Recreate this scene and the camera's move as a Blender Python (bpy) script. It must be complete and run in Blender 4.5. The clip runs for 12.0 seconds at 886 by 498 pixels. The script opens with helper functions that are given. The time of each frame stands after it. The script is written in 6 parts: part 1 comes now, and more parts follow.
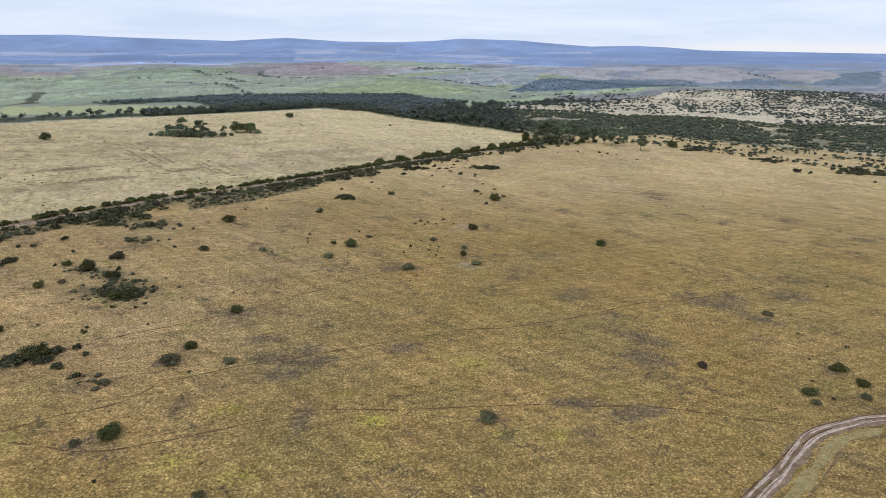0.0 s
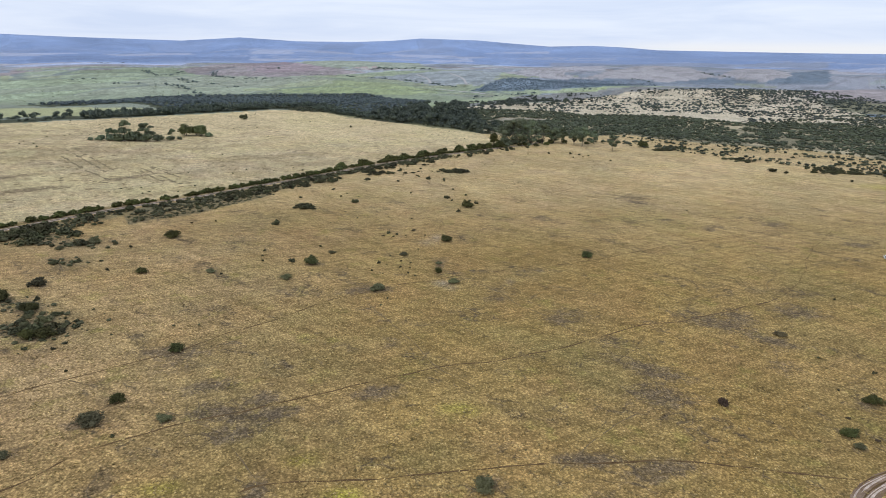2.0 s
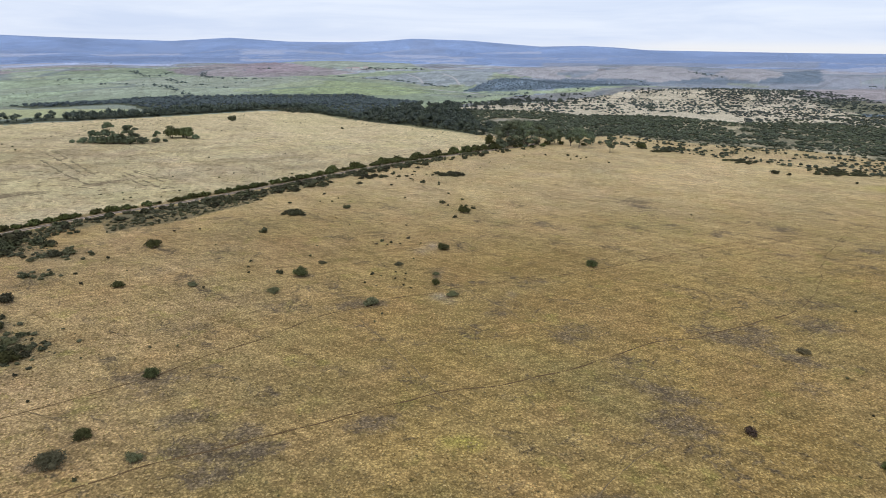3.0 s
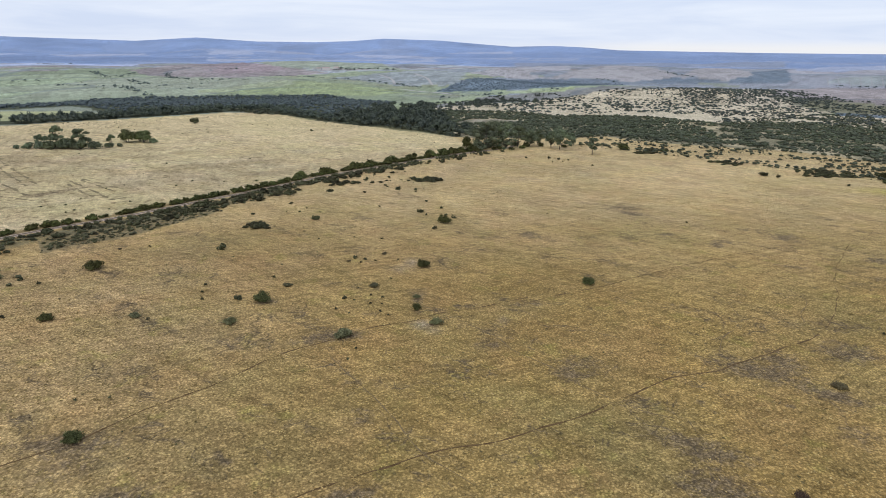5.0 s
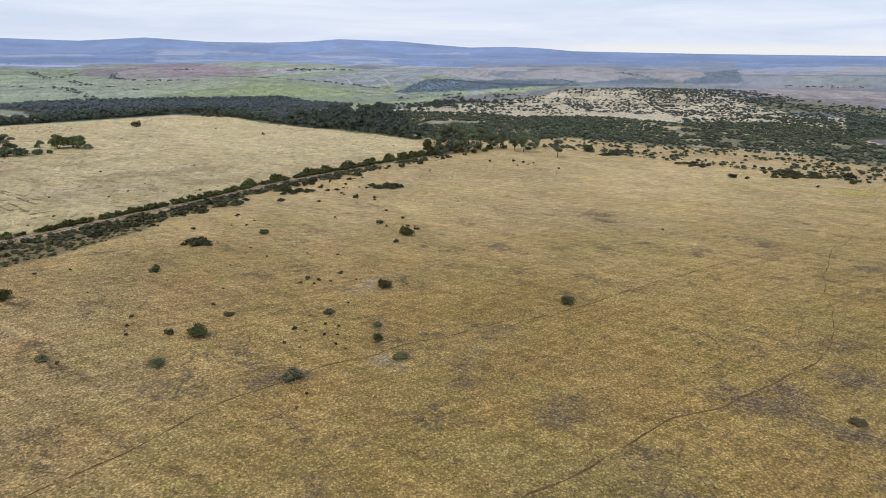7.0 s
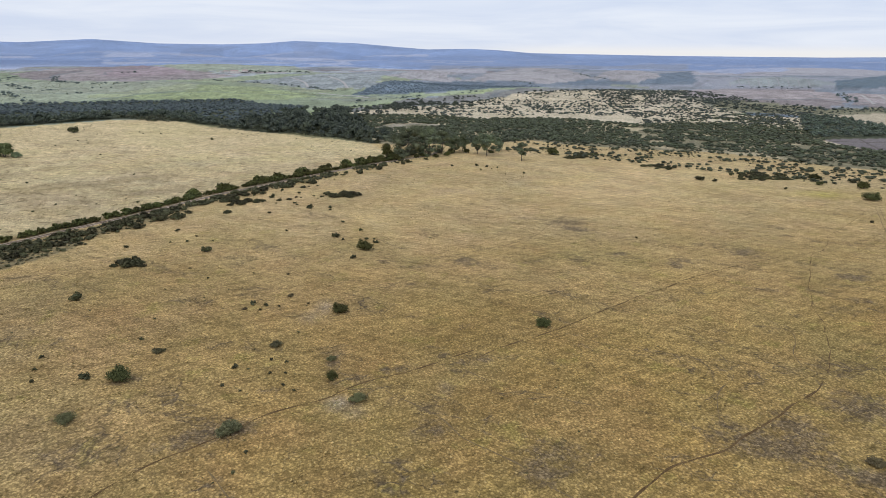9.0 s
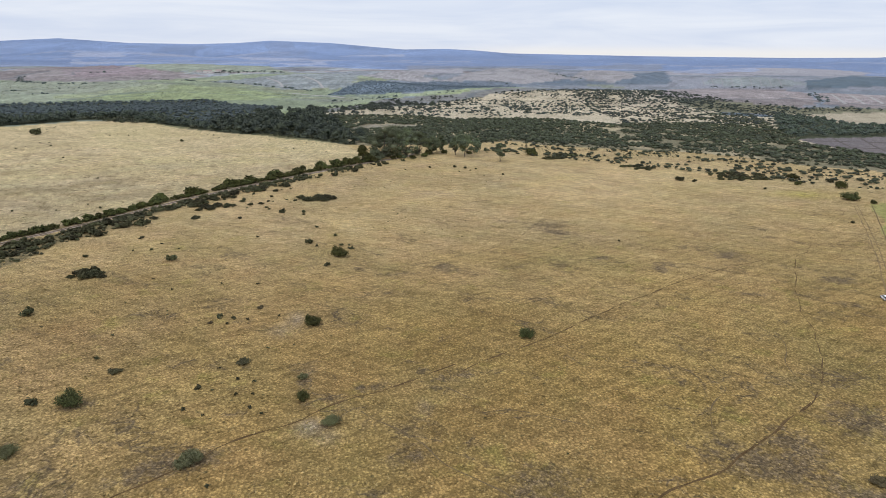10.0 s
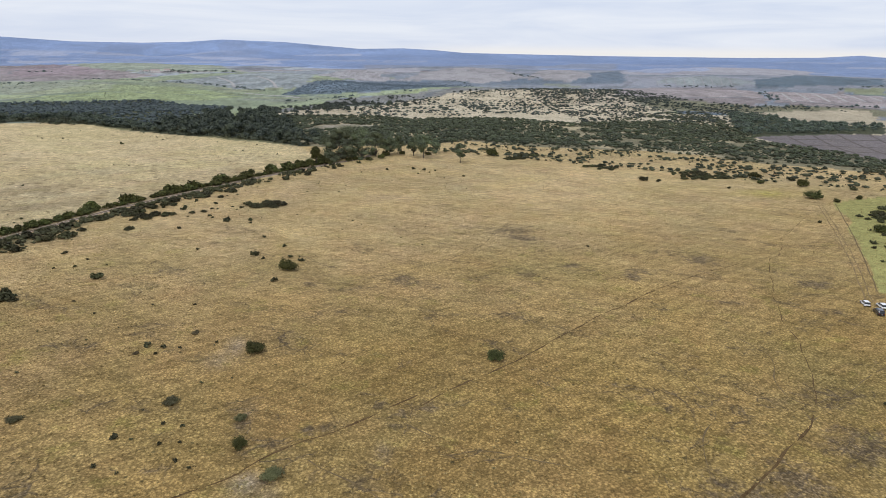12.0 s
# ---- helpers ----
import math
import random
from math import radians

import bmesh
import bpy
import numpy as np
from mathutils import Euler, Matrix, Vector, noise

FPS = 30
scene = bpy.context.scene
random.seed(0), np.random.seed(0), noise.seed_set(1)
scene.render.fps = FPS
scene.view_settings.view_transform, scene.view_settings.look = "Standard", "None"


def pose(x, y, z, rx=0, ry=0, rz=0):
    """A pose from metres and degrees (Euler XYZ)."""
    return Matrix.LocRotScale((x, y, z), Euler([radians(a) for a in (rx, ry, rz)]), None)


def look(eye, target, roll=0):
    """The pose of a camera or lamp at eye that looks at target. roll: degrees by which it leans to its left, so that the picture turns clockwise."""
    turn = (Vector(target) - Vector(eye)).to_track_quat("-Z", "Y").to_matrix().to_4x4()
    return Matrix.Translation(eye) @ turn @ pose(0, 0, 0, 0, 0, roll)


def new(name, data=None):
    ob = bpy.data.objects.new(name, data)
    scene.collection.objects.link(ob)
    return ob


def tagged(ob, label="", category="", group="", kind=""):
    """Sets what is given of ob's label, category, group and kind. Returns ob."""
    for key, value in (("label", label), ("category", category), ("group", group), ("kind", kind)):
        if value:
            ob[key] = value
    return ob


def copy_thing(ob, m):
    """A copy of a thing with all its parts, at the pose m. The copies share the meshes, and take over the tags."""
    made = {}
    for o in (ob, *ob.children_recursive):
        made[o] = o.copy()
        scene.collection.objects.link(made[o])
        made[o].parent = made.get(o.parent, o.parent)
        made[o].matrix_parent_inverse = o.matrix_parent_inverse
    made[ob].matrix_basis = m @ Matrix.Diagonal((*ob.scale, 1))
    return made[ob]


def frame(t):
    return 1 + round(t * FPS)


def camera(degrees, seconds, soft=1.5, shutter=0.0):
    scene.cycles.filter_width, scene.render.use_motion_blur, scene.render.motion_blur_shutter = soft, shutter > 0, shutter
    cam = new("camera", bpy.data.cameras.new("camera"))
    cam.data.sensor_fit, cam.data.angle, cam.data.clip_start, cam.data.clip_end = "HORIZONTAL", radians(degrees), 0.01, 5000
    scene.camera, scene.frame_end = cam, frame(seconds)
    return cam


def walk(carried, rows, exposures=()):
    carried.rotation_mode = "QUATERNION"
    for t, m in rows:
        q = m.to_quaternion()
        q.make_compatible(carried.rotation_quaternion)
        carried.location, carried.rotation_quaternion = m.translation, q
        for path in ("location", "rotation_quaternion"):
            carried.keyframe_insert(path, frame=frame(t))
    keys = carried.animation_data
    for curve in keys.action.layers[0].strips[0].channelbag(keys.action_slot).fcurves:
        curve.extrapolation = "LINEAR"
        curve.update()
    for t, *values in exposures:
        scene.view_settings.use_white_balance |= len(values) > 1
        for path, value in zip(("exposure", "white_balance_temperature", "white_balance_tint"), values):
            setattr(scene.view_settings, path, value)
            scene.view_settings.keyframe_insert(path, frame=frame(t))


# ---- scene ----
cam = camera(71.31, 12.0, soft=0.9)
# seconds, eye, heading, pitch and roll in degrees
PATH = [
    (0, (0.00, 0.00, 80.49), -8.820, -17.960, 0.542),
    (0.5, (-2.20, 6.08, 79.79), -7.590, -17.939, 0.517),
    (1, (-4.24, 12.41, 79.14), -6.328, -17.905, 0.521),
    (1.5, (-6.08, 18.93, 78.56), -5.579, -17.924, 0.553),
    (2, (-7.79, 25.72, 78.08), -5.144, -17.900, 0.548),
    (2.5, (-9.37, 32.49, 77.68), -4.776, -17.917, 0.573),
    (3, (-10.79, 39.21, 77.31), -4.399, -17.870, 0.497),
    (5, (-15.03, 64.45, 75.48), -1.851, -17.821, 0.495),
    (5.5, (-15.73, 70.55, 75.00), -0.993, -17.806, 0.514),
    (6, (-16.12, 76.49, 74.56), 0.001, -17.744, 0.540),
    (6.5, (-16.38, 82.13, 74.19), 0.984, -17.725, 0.528),
    (7, (-16.45, 87.56, 73.89), 1.962, -17.704, 0.563),
    (9, (-15.62, 107.88, 72.54), 5.647, -17.492, 0.543),
    (9.5, (-15.21, 112.44, 72.26), 6.668, -17.498, 0.561),
    (10, (-14.60, 116.82, 71.94), 7.742, -17.458, 0.605),
    (10.5, (-13.91, 121.00, 71.55), 8.765, -17.437, 0.575),
    (11, (-13.16, 125.25, 71.12), 9.959, -17.414, 0.608),
    (11.5, (-12.43, 129.57, 70.66), 10.822, -17.459, 0.669),
    (12, (-11.64, 134.04, 70.20), 11.581, -17.434, 0.706),
]


def aim(eye, heading, pitch, roll):
    h, p = radians(heading), radians(pitch)
    way = Vector((math.sin(h) * math.cos(p), math.cos(h) * math.cos(p), math.sin(p)))
    return look(eye, Vector(eye) + way * 10, roll)


walk(cam, [(t, aim(e, h, p, r)) for t, e, h, p, r in PATH],
     [(0, 0.0, 6150, 10), (3, 0.0, 6210, 10), (6, -0.02, 6330, 10), (9, -0.05, 6440, 10), (12, -0.06, 6530, 10)])

# ---- light: a bright overcast sky with streaky cloud and a weak, very soft sun ----
SUN_UP, SUN_TURN = 52, 215
world = bpy.data.worlds.new("overcast_sky")
scene.world = world
world.use_nodes = True
wn, wl = world.node_tree.nodes, world.node_tree.links
wn.clear()
w_out, w_bg = wn.new("ShaderNodeOutputWorld"), wn.new("ShaderNodeBackground")
w_sky = wn.new("ShaderNodeTexSky")
w_sky.sky_type, w_sky.sun_disc = "NISHITA", False
w_sky.sun_elevation, w_sky.sun_rotation = radians(SUN_UP), radians(SUN_TURN)
w_co, w_map, w_noise = wn.new("ShaderNodeTexCoord"), wn.new("ShaderNodeMapping"), wn.new("ShaderNodeTexNoise")
w_map.inputs["Scale"].default_value = (2.2, 2.2, 24)
w_noise.inputs["Scale"].default_value, w_noise.inputs["Detail"].default_value = 1.6, 7
w_noise.inputs["Roughness"].default_value, w_noise.inputs["Distortion"].default_value = 0.55, 0.6
w_ramp = wn.new("ShaderNodeValToRGB")
w_ramp.color_ramp.elements[0].position, w_ramp.color_ramp.elements[0].color = 0.34, (6.95, 7.72, 9.4, 1)
w_ramp.color_ramp.elements[1].position, w_ramp.color_ramp.elements[1].color = 0.66, (8.5, 9.0, 10.05, 1)
w_sep, w_low, w_glow = wn.new("ShaderNodeSeparateXYZ"), wn.new("ShaderNodeMapRange"), wn.new("ShaderNodeMix")
w_low.interpolation_type = "SMOOTHSTEP"
for socket, v in zip(("From Min", "From Max", "To Min", "To Max"), (0.004, 0.02, 1.0, 0.0)):
    w_low.inputs[socket].default_value = v
w_glow.data_type = "RGBA"
w_side, w_band = wn.new("ShaderNodeMapRange"), wn.new("ShaderNodeMath")
w_side.interpolation_type, w_band.operation = "SMOOTHSTEP", "MULTIPLY"
for socket, v in zip(("From Min", "From Max", "To Min", "To Max"), (0.1, 0.3, 0.25, 1.0)):
    w_side.inputs[socket].default_value = v
w_glow.inputs[7].default_value = (9.4, 9.3, 9.3, 1)
w_mix = wn.new("ShaderNodeMix")
w_mix.data_type = "RGBA"
w_mix.inputs[0].default_value = 0.92
wl.new(w_co.outputs["Generated"], w_map.inputs["Vector"])
wl.new(w_map.outputs["Vector"], w_noise.inputs["Vector"])
wl.new(w_noise.outputs["Fac"], w_ramp.inputs["Fac"])
wl.new(w_co.outputs["Generated"], w_sep.inputs["Vector"])
wl.new(w_sep.outputs["Z"], w_low.inputs["Value"])
wl.new(w_sep.outputs["X"], w_side.inputs["Value"])
wl.new(w_low.outputs["Result"], w_band.inputs[0])
wl.new(w_side.outputs["Result"], w_band.inputs[1])
wl.new(w_band.outputs[0], w_glow.inputs[0])
wl.new(w_ramp.outputs["Color"], w_glow.inputs[6])
wl.new(w_sky.outputs["Color"], w_mix.inputs[6])
wl.new(w_glow.outputs[2], w_mix.inputs[7])
wl.new(w_mix.outputs[2], w_bg.inputs["Color"])
w_bg.inputs["Strength"].default_value = 0.1
wl.new(w_bg.outputs["Background"], w_out.inputs["Surface"])

sun = new("sun", bpy.data.lights.new("sun", "SUN"))
sun.data.energy, sun.data.angle, sun.data.color = 1.1, radians(16), (1.0, 0.95, 0.88)
su, st = radians(SUN_UP), radians(SUN_TURN)
sun_way = Vector((math.sin(st) * math.cos(su), math.cos(st) * math.cos(su), math.sin(su)))
sun.matrix_world = look(sun_way * 300, (0, 0, 0))


# ---- the lie of the land ----
SKY_AZ = [-60, -43, -39.6, -35.8, -31, -27.4, -22.8, -18.1, -13.2, -10, -7.3, -2.3, 1, 4, 7.7, 10.5, 13.1, 16, 24.7, 35.7, 41, 43.7, 46, 60]
SKY_EL = [0.62, 0.76, 0.84, 0.72, 0.62, 0.54, 0.86, 0.6, 0.6, 0.72, 0.95, 0.83, 0.58, 0.37, 0.46, 0.34, 0.14, 0.11, 0.02, 0.0, 0.08, 0.26, 0.07, 0.1]
RISE_D = [0, 900, 1150, 1500, 2200, 3000, 3800, 4250]
RISE_Z = [0, 0, -10, -5, 8, 22, 34, 44]


def smooth(a, b, v):
    s = np.clip((v - a) / (b - a), 0, 1)
    return s * s * (3 - 2 * s)


def ground(x, y):
    x, y = np.asarray(x, float), np.asarray(y, float)
    d = np.hypot(x + 10, y - 70)
    az = np.degrees(np.arctan2(x + 10, y - 70))
    z = (-0.0106 * x - 0.0023 * (y - 150) + 0.015 * np.clip(-x - 150, 0, 400)) * (1 - smooth(700, 1300, d))
    z = z + np.interp(d, RISE_D, RISE_Z)
    z = z + smooth(900, 1600, d) * (1 - smooth(3900, 4300, d)) * (5 * np.sin(x / 210 + 1.3) * np.sin(y / 260) + 3 * np.sin(x / 97 + y / 130))
    z = z + 9 * np.exp(-((d - 1430) / 240) ** 2) * smooth(2, 14, az) * (1 - smooth(60, 75, az))
    z = z - 22 * np.exp(-((d - 1950) / 260) ** 2) * smooth(-4, 10, az)
    top = 75 + 4800 * np.tan(np.radians(np.interp(az, SKY_AZ, SKY_EL)))
    k = smooth(4150, 4800, d)
    return z * (1 - k) + top * k


def zat(x, y):
    return float(ground(x, y))


def inside(poly, x, y):
    """Which of the points (x, y) lie inside the polygon."""
    hit = np.zeros(np.shape(x), bool)
    for (x0, y0), (x1, y1) in zip(poly, poly[1:] + poly[:1]):
        if y0 != y1:
            hit ^= ((y0 > y) != (y1 > y)) & (x < (x1 - x0) * (y - y0) / (y1 - y0) + x0)
    return hit


def wave(x, y, size, seed=0.0):
    """A smooth uneven field between about -1 and 1, with bumps of that size in metres."""
    u, v = np.asarray(x) / size, np.asarray(y) / size
    s = np.sin(u * 2.1 + 1.7 * np.sin(v * 1.3 + seed) + seed) + np.sin(v * 2.3 + 1.5 * np.sin(u * 1.1 + 2 * seed) + 3 * seed)
    return 0.36 * (s + np.sin(1.6 * u + 2.0 * v + seed * 5 + np.sin(u * 2.9 - v)))


# ---- materials ----
def shader(name, rough=0.9):
    mat = bpy.data.materials.new(name)
    mat.use_nodes = True
    bsdf = mat.node_tree.nodes["Principled BSDF"]
    bsdf.inputs["Roughness"].default_value = rough
    bsdf.inputs["Specular IOR Level"].default_value = 0.15
    return mat, mat.node_tree.nodes, mat.node_tree.links, bsdf


def node(nodes, links, kind, ins=None, operation="", interpolation="", data="", how="", attribute=""):
    n = nodes.new("ShaderNode" + kind)
    if operation:
        n.operation = operation
    if interpolation:
        n.interpolation_type = interpolation
    if data:
        n.data_type = data
    if how:
        n.blend_type = how
    if attribute:
        n.attribute_name = attribute
    for k, v in (ins or {}).items():
        if isinstance(v, bpy.types.NodeSocket):
            links.new(v, n.inputs[k])
        else:
            n.inputs[k].default_value = v
    return n


def noise_at(nodes, links, vec, scale, detail=4, rough=0.55):
    return node(nodes, links, "TexNoise", {"Vector": vec, "Scale": scale, "Detail": detail, "Roughness": rough}).outputs["Fac"]


def span(nodes, links, v, a, b, lo=0.0, hi=1.0):
    return node(nodes, links, "MapRange", {"Value": v, "From Min": a, "From Max": b, "To Min": lo, "To Max": hi}, interpolation="SMOOTHSTEP").outputs["Result"]


def times(nodes, links, a, b):
    return node(nodes, links, "Math", {0: a, 1: b}, operation="MULTIPLY").outputs[0]


def blend(nodes, links, f, a, b, how="MIX"):
    return node(nodes, links, "Mix", {0: f, 6: a, 7: b}, data="RGBA", how=how).outputs[2]


def shifted(nodes, links, vec, place, scale=(1, 1, 1), turn=0.0):
    """The same field of places, moved, turned and stretched."""
    turned = node(nodes, links, "Mapping", {"Vector": vec, "Rotation": (0, 0, turn)}).outputs[0]
    return node(nodes, links, "Mapping", {"Vector": turned, "Location": (*place, 0), "Scale": scale}).outputs[0]


def grey(nodes, links, v):
    return node(nodes, links, "CombineColor", {i: v for i in range(3)}).outputs[0]


def grassy(nodes, links, base, strength, worn, weedy=0.0):
    """Tussocky growth over a base colour, by place, with worn ground and shrub shade where told."""
    pos = node(nodes, links, "NewGeometry").outputs["Position"]
    flat = node(nodes, links, "VectorMath", {0: pos, 1: (1, 1, 0.2)}, operation="MULTIPLY").outputs[0]
    k = lambda v: times(nodes, links, strength, v)
    big = noise_at(nodes, links, flat, 0.016, 5, 0.6)
    warm = noise_at(nodes, links, shifted(nodes, links, flat, (13, 71)), 0.05, 6, 0.65)
    lush = noise_at(nodes, links, shifted(nodes, links, flat, (57, 5)), 0.085, 6, 0.66)
    dull = noise_at(nodes, links, shifted(nodes, links, flat, (91, 37), (0.62, 1.25, 1), 0.62), 0.06, 7, 0.7)
    streak = noise_at(nodes, links, shifted(nodes, links, flat, (5, 19), (0.05, 0.55, 1), -0.5), 1.0, 4, 0.6)
    streak_b = noise_at(nodes, links, shifted(nodes, links, flat, (45, 7), (0.035, 0.3, 1), 0.55), 1.0, 4, 0.6)
    c = blend(nodes, links, times(nodes, links, span(nodes, links, big, 0.46, 0.66), k(0.35)), base, (0.27, 0.215, 0.085, 1))
    c = blend(nodes, links, times(nodes, links, span(nodes, links, warm, 0.5, 0.7), k(0.4)), c, (0.35, 0.22, 0.09, 1))
    c = blend(nodes, links, times(nodes, links, span(nodes, links, lush, 0.55, 0.7), k(0.5)), c, (0.27, 0.235, 0.062, 1))
    c = blend(nodes, links, times(nodes, links, span(nodes, links, dull, 0.53, 0.7), k(0.5)), c, (0.155, 0.117, 0.066, 1))
    for v, lo in ((streak, 0.88), (streak_b, 0.9)):
        c = blend(nodes, links, k(1.0), c, grey(nodes, links, span(nodes, links, v, 0.36, 0.62, lo, 1.1)), "MULTIPLY")
    # worn, greyish ground with ragged edges, also painted shade round shrubs, and thin trodden lines that wander
    bend = node(nodes, links, "TexNoise", {"Vector": flat, "Scale": 0.06, "Detail": 4}).outputs["Color"]
    moved = node(nodes, links, "VectorMath", {0: bend, 1: (30, 30, 0), 2: flat}, operation="MULTIPLY_ADD").outputs[0]
    cells = node(nodes, links, "TexVoronoi", {"Vector": moved, "Scale": 0.05})
    cells.feature = "DISTANCE_TO_EDGE"
    ragged = noise_at(nodes, links, shifted(nodes, links, flat, (7, 155)), 0.42, 7, 0.74)
    scuffs = node(nodes, links, "Math", {0: ragged, 1: 1.7, 2: worn}, operation="MULTIPLY_ADD").outputs[0]
    bare = span(nodes, links, scuffs, 1.14, 1.62)
    near_line = node(nodes, links, "Math", {0: times(nodes, links, span(nodes, links, dull, 0.45, 0.62), k(0.7)), 1: worn}, operation="MAXIMUM").outputs[0]
    small = node(nodes, links, "TexVoronoi", {"Vector": moved, "Scale": 0.14})
    small.feature = "DISTANCE_TO_EDGE"
    twigs = times(nodes, links, span(nodes, links, small.outputs["Distance"], 0.01, 0.045, 1.0, 0.0), span(nodes, links, near_line, 0.3, 0.7))
    lines = times(nodes, links, span(nodes, links, cells.outputs["Distance"], 0.006, 0.026, 1.0, 0.0), near_line)
    gritty = noise_at(nodes, links, flat, 1.1, 5, 0.7)
    soil = blend(nodes, links, span(nodes, links, gritty, 0.35, 0.65), (0.09, 0.066, 0.042, 1), (0.215, 0.162, 0.104, 1))
    c = blend(nodes, links, times(nodes, links, bare, 0.78), c, soil)
    c = blend(nodes, links, times(nodes, links, lines, 0.9), c, (0.115, 0.085, 0.052, 1))
    c = blend(nodes, links, times(nodes, links, twigs, 0.7), c, (0.125, 0.095, 0.06, 1))
    weeds = noise_at(nodes, links, shifted(nodes, links, flat, (17, 63), (1.0, 0.8, 1), 0.3), 0.2, 6, 0.66)
    c = blend(nodes, links, times(nodes, links, span(nodes, links, weeds, 0.56, 0.63), weedy), c, (0.2, 0.152, 0.08, 1))
    # dark herbs, each a spot of its own
    herbs = node(nodes, links, "TexVoronoi", {"Vector": flat, "Scale": 0.3})
    chance = node(nodes, links, "SeparateColor", {0: herbs.outputs["Color"]})
    spots = times(nodes, links, span(nodes, links, herbs.outputs["Distance"], 0.06, 0.16, 1.0, 0.0), span(nodes, links, chance.outputs[0], 0.55, 0.75))
    c = blend(nodes, links, times(nodes, links, spots, k(0.8)), c, (0.1, 0.085, 0.04, 1))
    # tussocks: relief shading put into the colour, light heads, dark gaps between them
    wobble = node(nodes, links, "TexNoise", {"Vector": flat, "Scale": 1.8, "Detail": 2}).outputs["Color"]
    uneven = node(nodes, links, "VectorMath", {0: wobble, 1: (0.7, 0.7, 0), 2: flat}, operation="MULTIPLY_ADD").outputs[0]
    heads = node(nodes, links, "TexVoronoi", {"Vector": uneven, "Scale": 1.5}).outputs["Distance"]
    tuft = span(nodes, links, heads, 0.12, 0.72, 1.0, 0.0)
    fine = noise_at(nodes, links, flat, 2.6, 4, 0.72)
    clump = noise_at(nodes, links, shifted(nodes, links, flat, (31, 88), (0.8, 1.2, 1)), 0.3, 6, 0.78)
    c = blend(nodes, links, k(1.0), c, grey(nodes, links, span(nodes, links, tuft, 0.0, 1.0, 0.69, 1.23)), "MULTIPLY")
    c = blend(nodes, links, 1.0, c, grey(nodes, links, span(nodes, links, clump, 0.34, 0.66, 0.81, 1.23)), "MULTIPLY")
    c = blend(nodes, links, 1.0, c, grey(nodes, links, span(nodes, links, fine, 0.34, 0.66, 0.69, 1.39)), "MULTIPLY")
    return c, tuft, fine


def farmed(nodes, links, c, far):
    """Smaller plots, hedge lines and rows of growth on the land a kilometre off and more."""
    pos = node(nodes, links, "NewGeometry").outputs["Position"]
    flat = node(nodes, links, "VectorMath", {0: pos, 1: (1, 1, 0)}, operation="MULTIPLY").outputs[0]
    sway = node(nodes, links, "TexNoise", {"Vector": flat, "Scale": 0.002, "Detail": 3}).outputs["Color"]
    moved = node(nodes, links, "VectorMath", {0: sway, 1: (300, 300, 0), 2: flat}, operation="MULTIPLY_ADD").outputs[0]
    at = shifted(nodes, links, moved, (300, 120), (0.8, 0.42, 1), 0.35)
    plots = node(nodes, links, "TexVoronoi", {"Vector": at, "Scale": 0.0052})
    edges = node(nodes, links, "TexVoronoi", {"Vector": at, "Scale": 0.0052})
    edges.feature = "DISTANCE_TO_EDGE"
    own = node(nodes, links, "SeparateColor", {0: plots.outputs["Color"]})
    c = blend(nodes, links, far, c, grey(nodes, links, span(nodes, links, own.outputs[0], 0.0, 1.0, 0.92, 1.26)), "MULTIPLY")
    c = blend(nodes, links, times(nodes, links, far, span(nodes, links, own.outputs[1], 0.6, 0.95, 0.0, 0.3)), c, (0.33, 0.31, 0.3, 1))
    rows = noise_at(nodes, links, shifted(nodes, links, flat, (3, 9), (1, 0.45, 1), 0.2), 0.02, 5, 0.7)
    c = blend(nodes, links, far, c, grey(nodes, links, span(nodes, links, rows, 0.34, 0.66, 0.9, 1.22)), "MULTIPLY")
    tufts = noise_at(nodes, links, flat, 0.075, 3, 0.6)
    c = blend(nodes, links, far, c, grey(nodes, links, span(nodes, links, tufts, 0.36, 0.64, 0.9, 1.18)), "MULTIPLY")
    hedge = times(nodes, links, span(nodes, links, edges.outputs["Distance"], 0.008, 0.03, 1.0, 0.0), span(nodes, links, own.outputs[2], 0.35, 0.6))
    return blend(nodes, links, times(nodes, links, times(nodes, links, hedge, far), 0.55), c, (0.15, 0.18, 0.2, 1))


def ground_material():
    mat, n, l, bsdf = shader("dry_grassland", 0.95)
    att = node(n, l, "Attribute", attribute="land")
    cover = node(n, l, "SeparateColor", {0: node(n, l, "Attribute", attribute="cover").outputs["Color"]})
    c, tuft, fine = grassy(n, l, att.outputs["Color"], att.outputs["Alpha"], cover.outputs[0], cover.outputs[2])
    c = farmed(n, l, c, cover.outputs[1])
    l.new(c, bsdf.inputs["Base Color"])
    bump = node(n, l, "Bump", {"Height": tuft, "Strength": 0.6, "Distance": 0.2})
    l.new(bump.outputs[0], bsdf.inputs["Normal"])
    bsdf.inputs["Specular IOR Level"].default_value = 0.05
    return mat


def tuft_material():
    mat, n, l, bsdf = shader("dry_grass_tufts", 0.9)
    rnd = node(n, l, "NewGeometry").outputs["Random Per Island"]
    straw = node(n, l, "ValToRGB", {"Fac": rnd})
    straw.color_ramp.elements[0].color, straw.color_ramp.elements[1].color = (0.21, 0.145, 0.052, 1), (0.49, 0.366, 0.16, 1)
    e = straw.color_ramp.elements.new(0.55)
    e.color = (0.35, 0.25, 0.1, 1)
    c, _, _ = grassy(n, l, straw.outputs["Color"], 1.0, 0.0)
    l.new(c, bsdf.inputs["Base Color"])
    bsdf.inputs["Specular IOR Level"].default_value = 0.05
    return mat


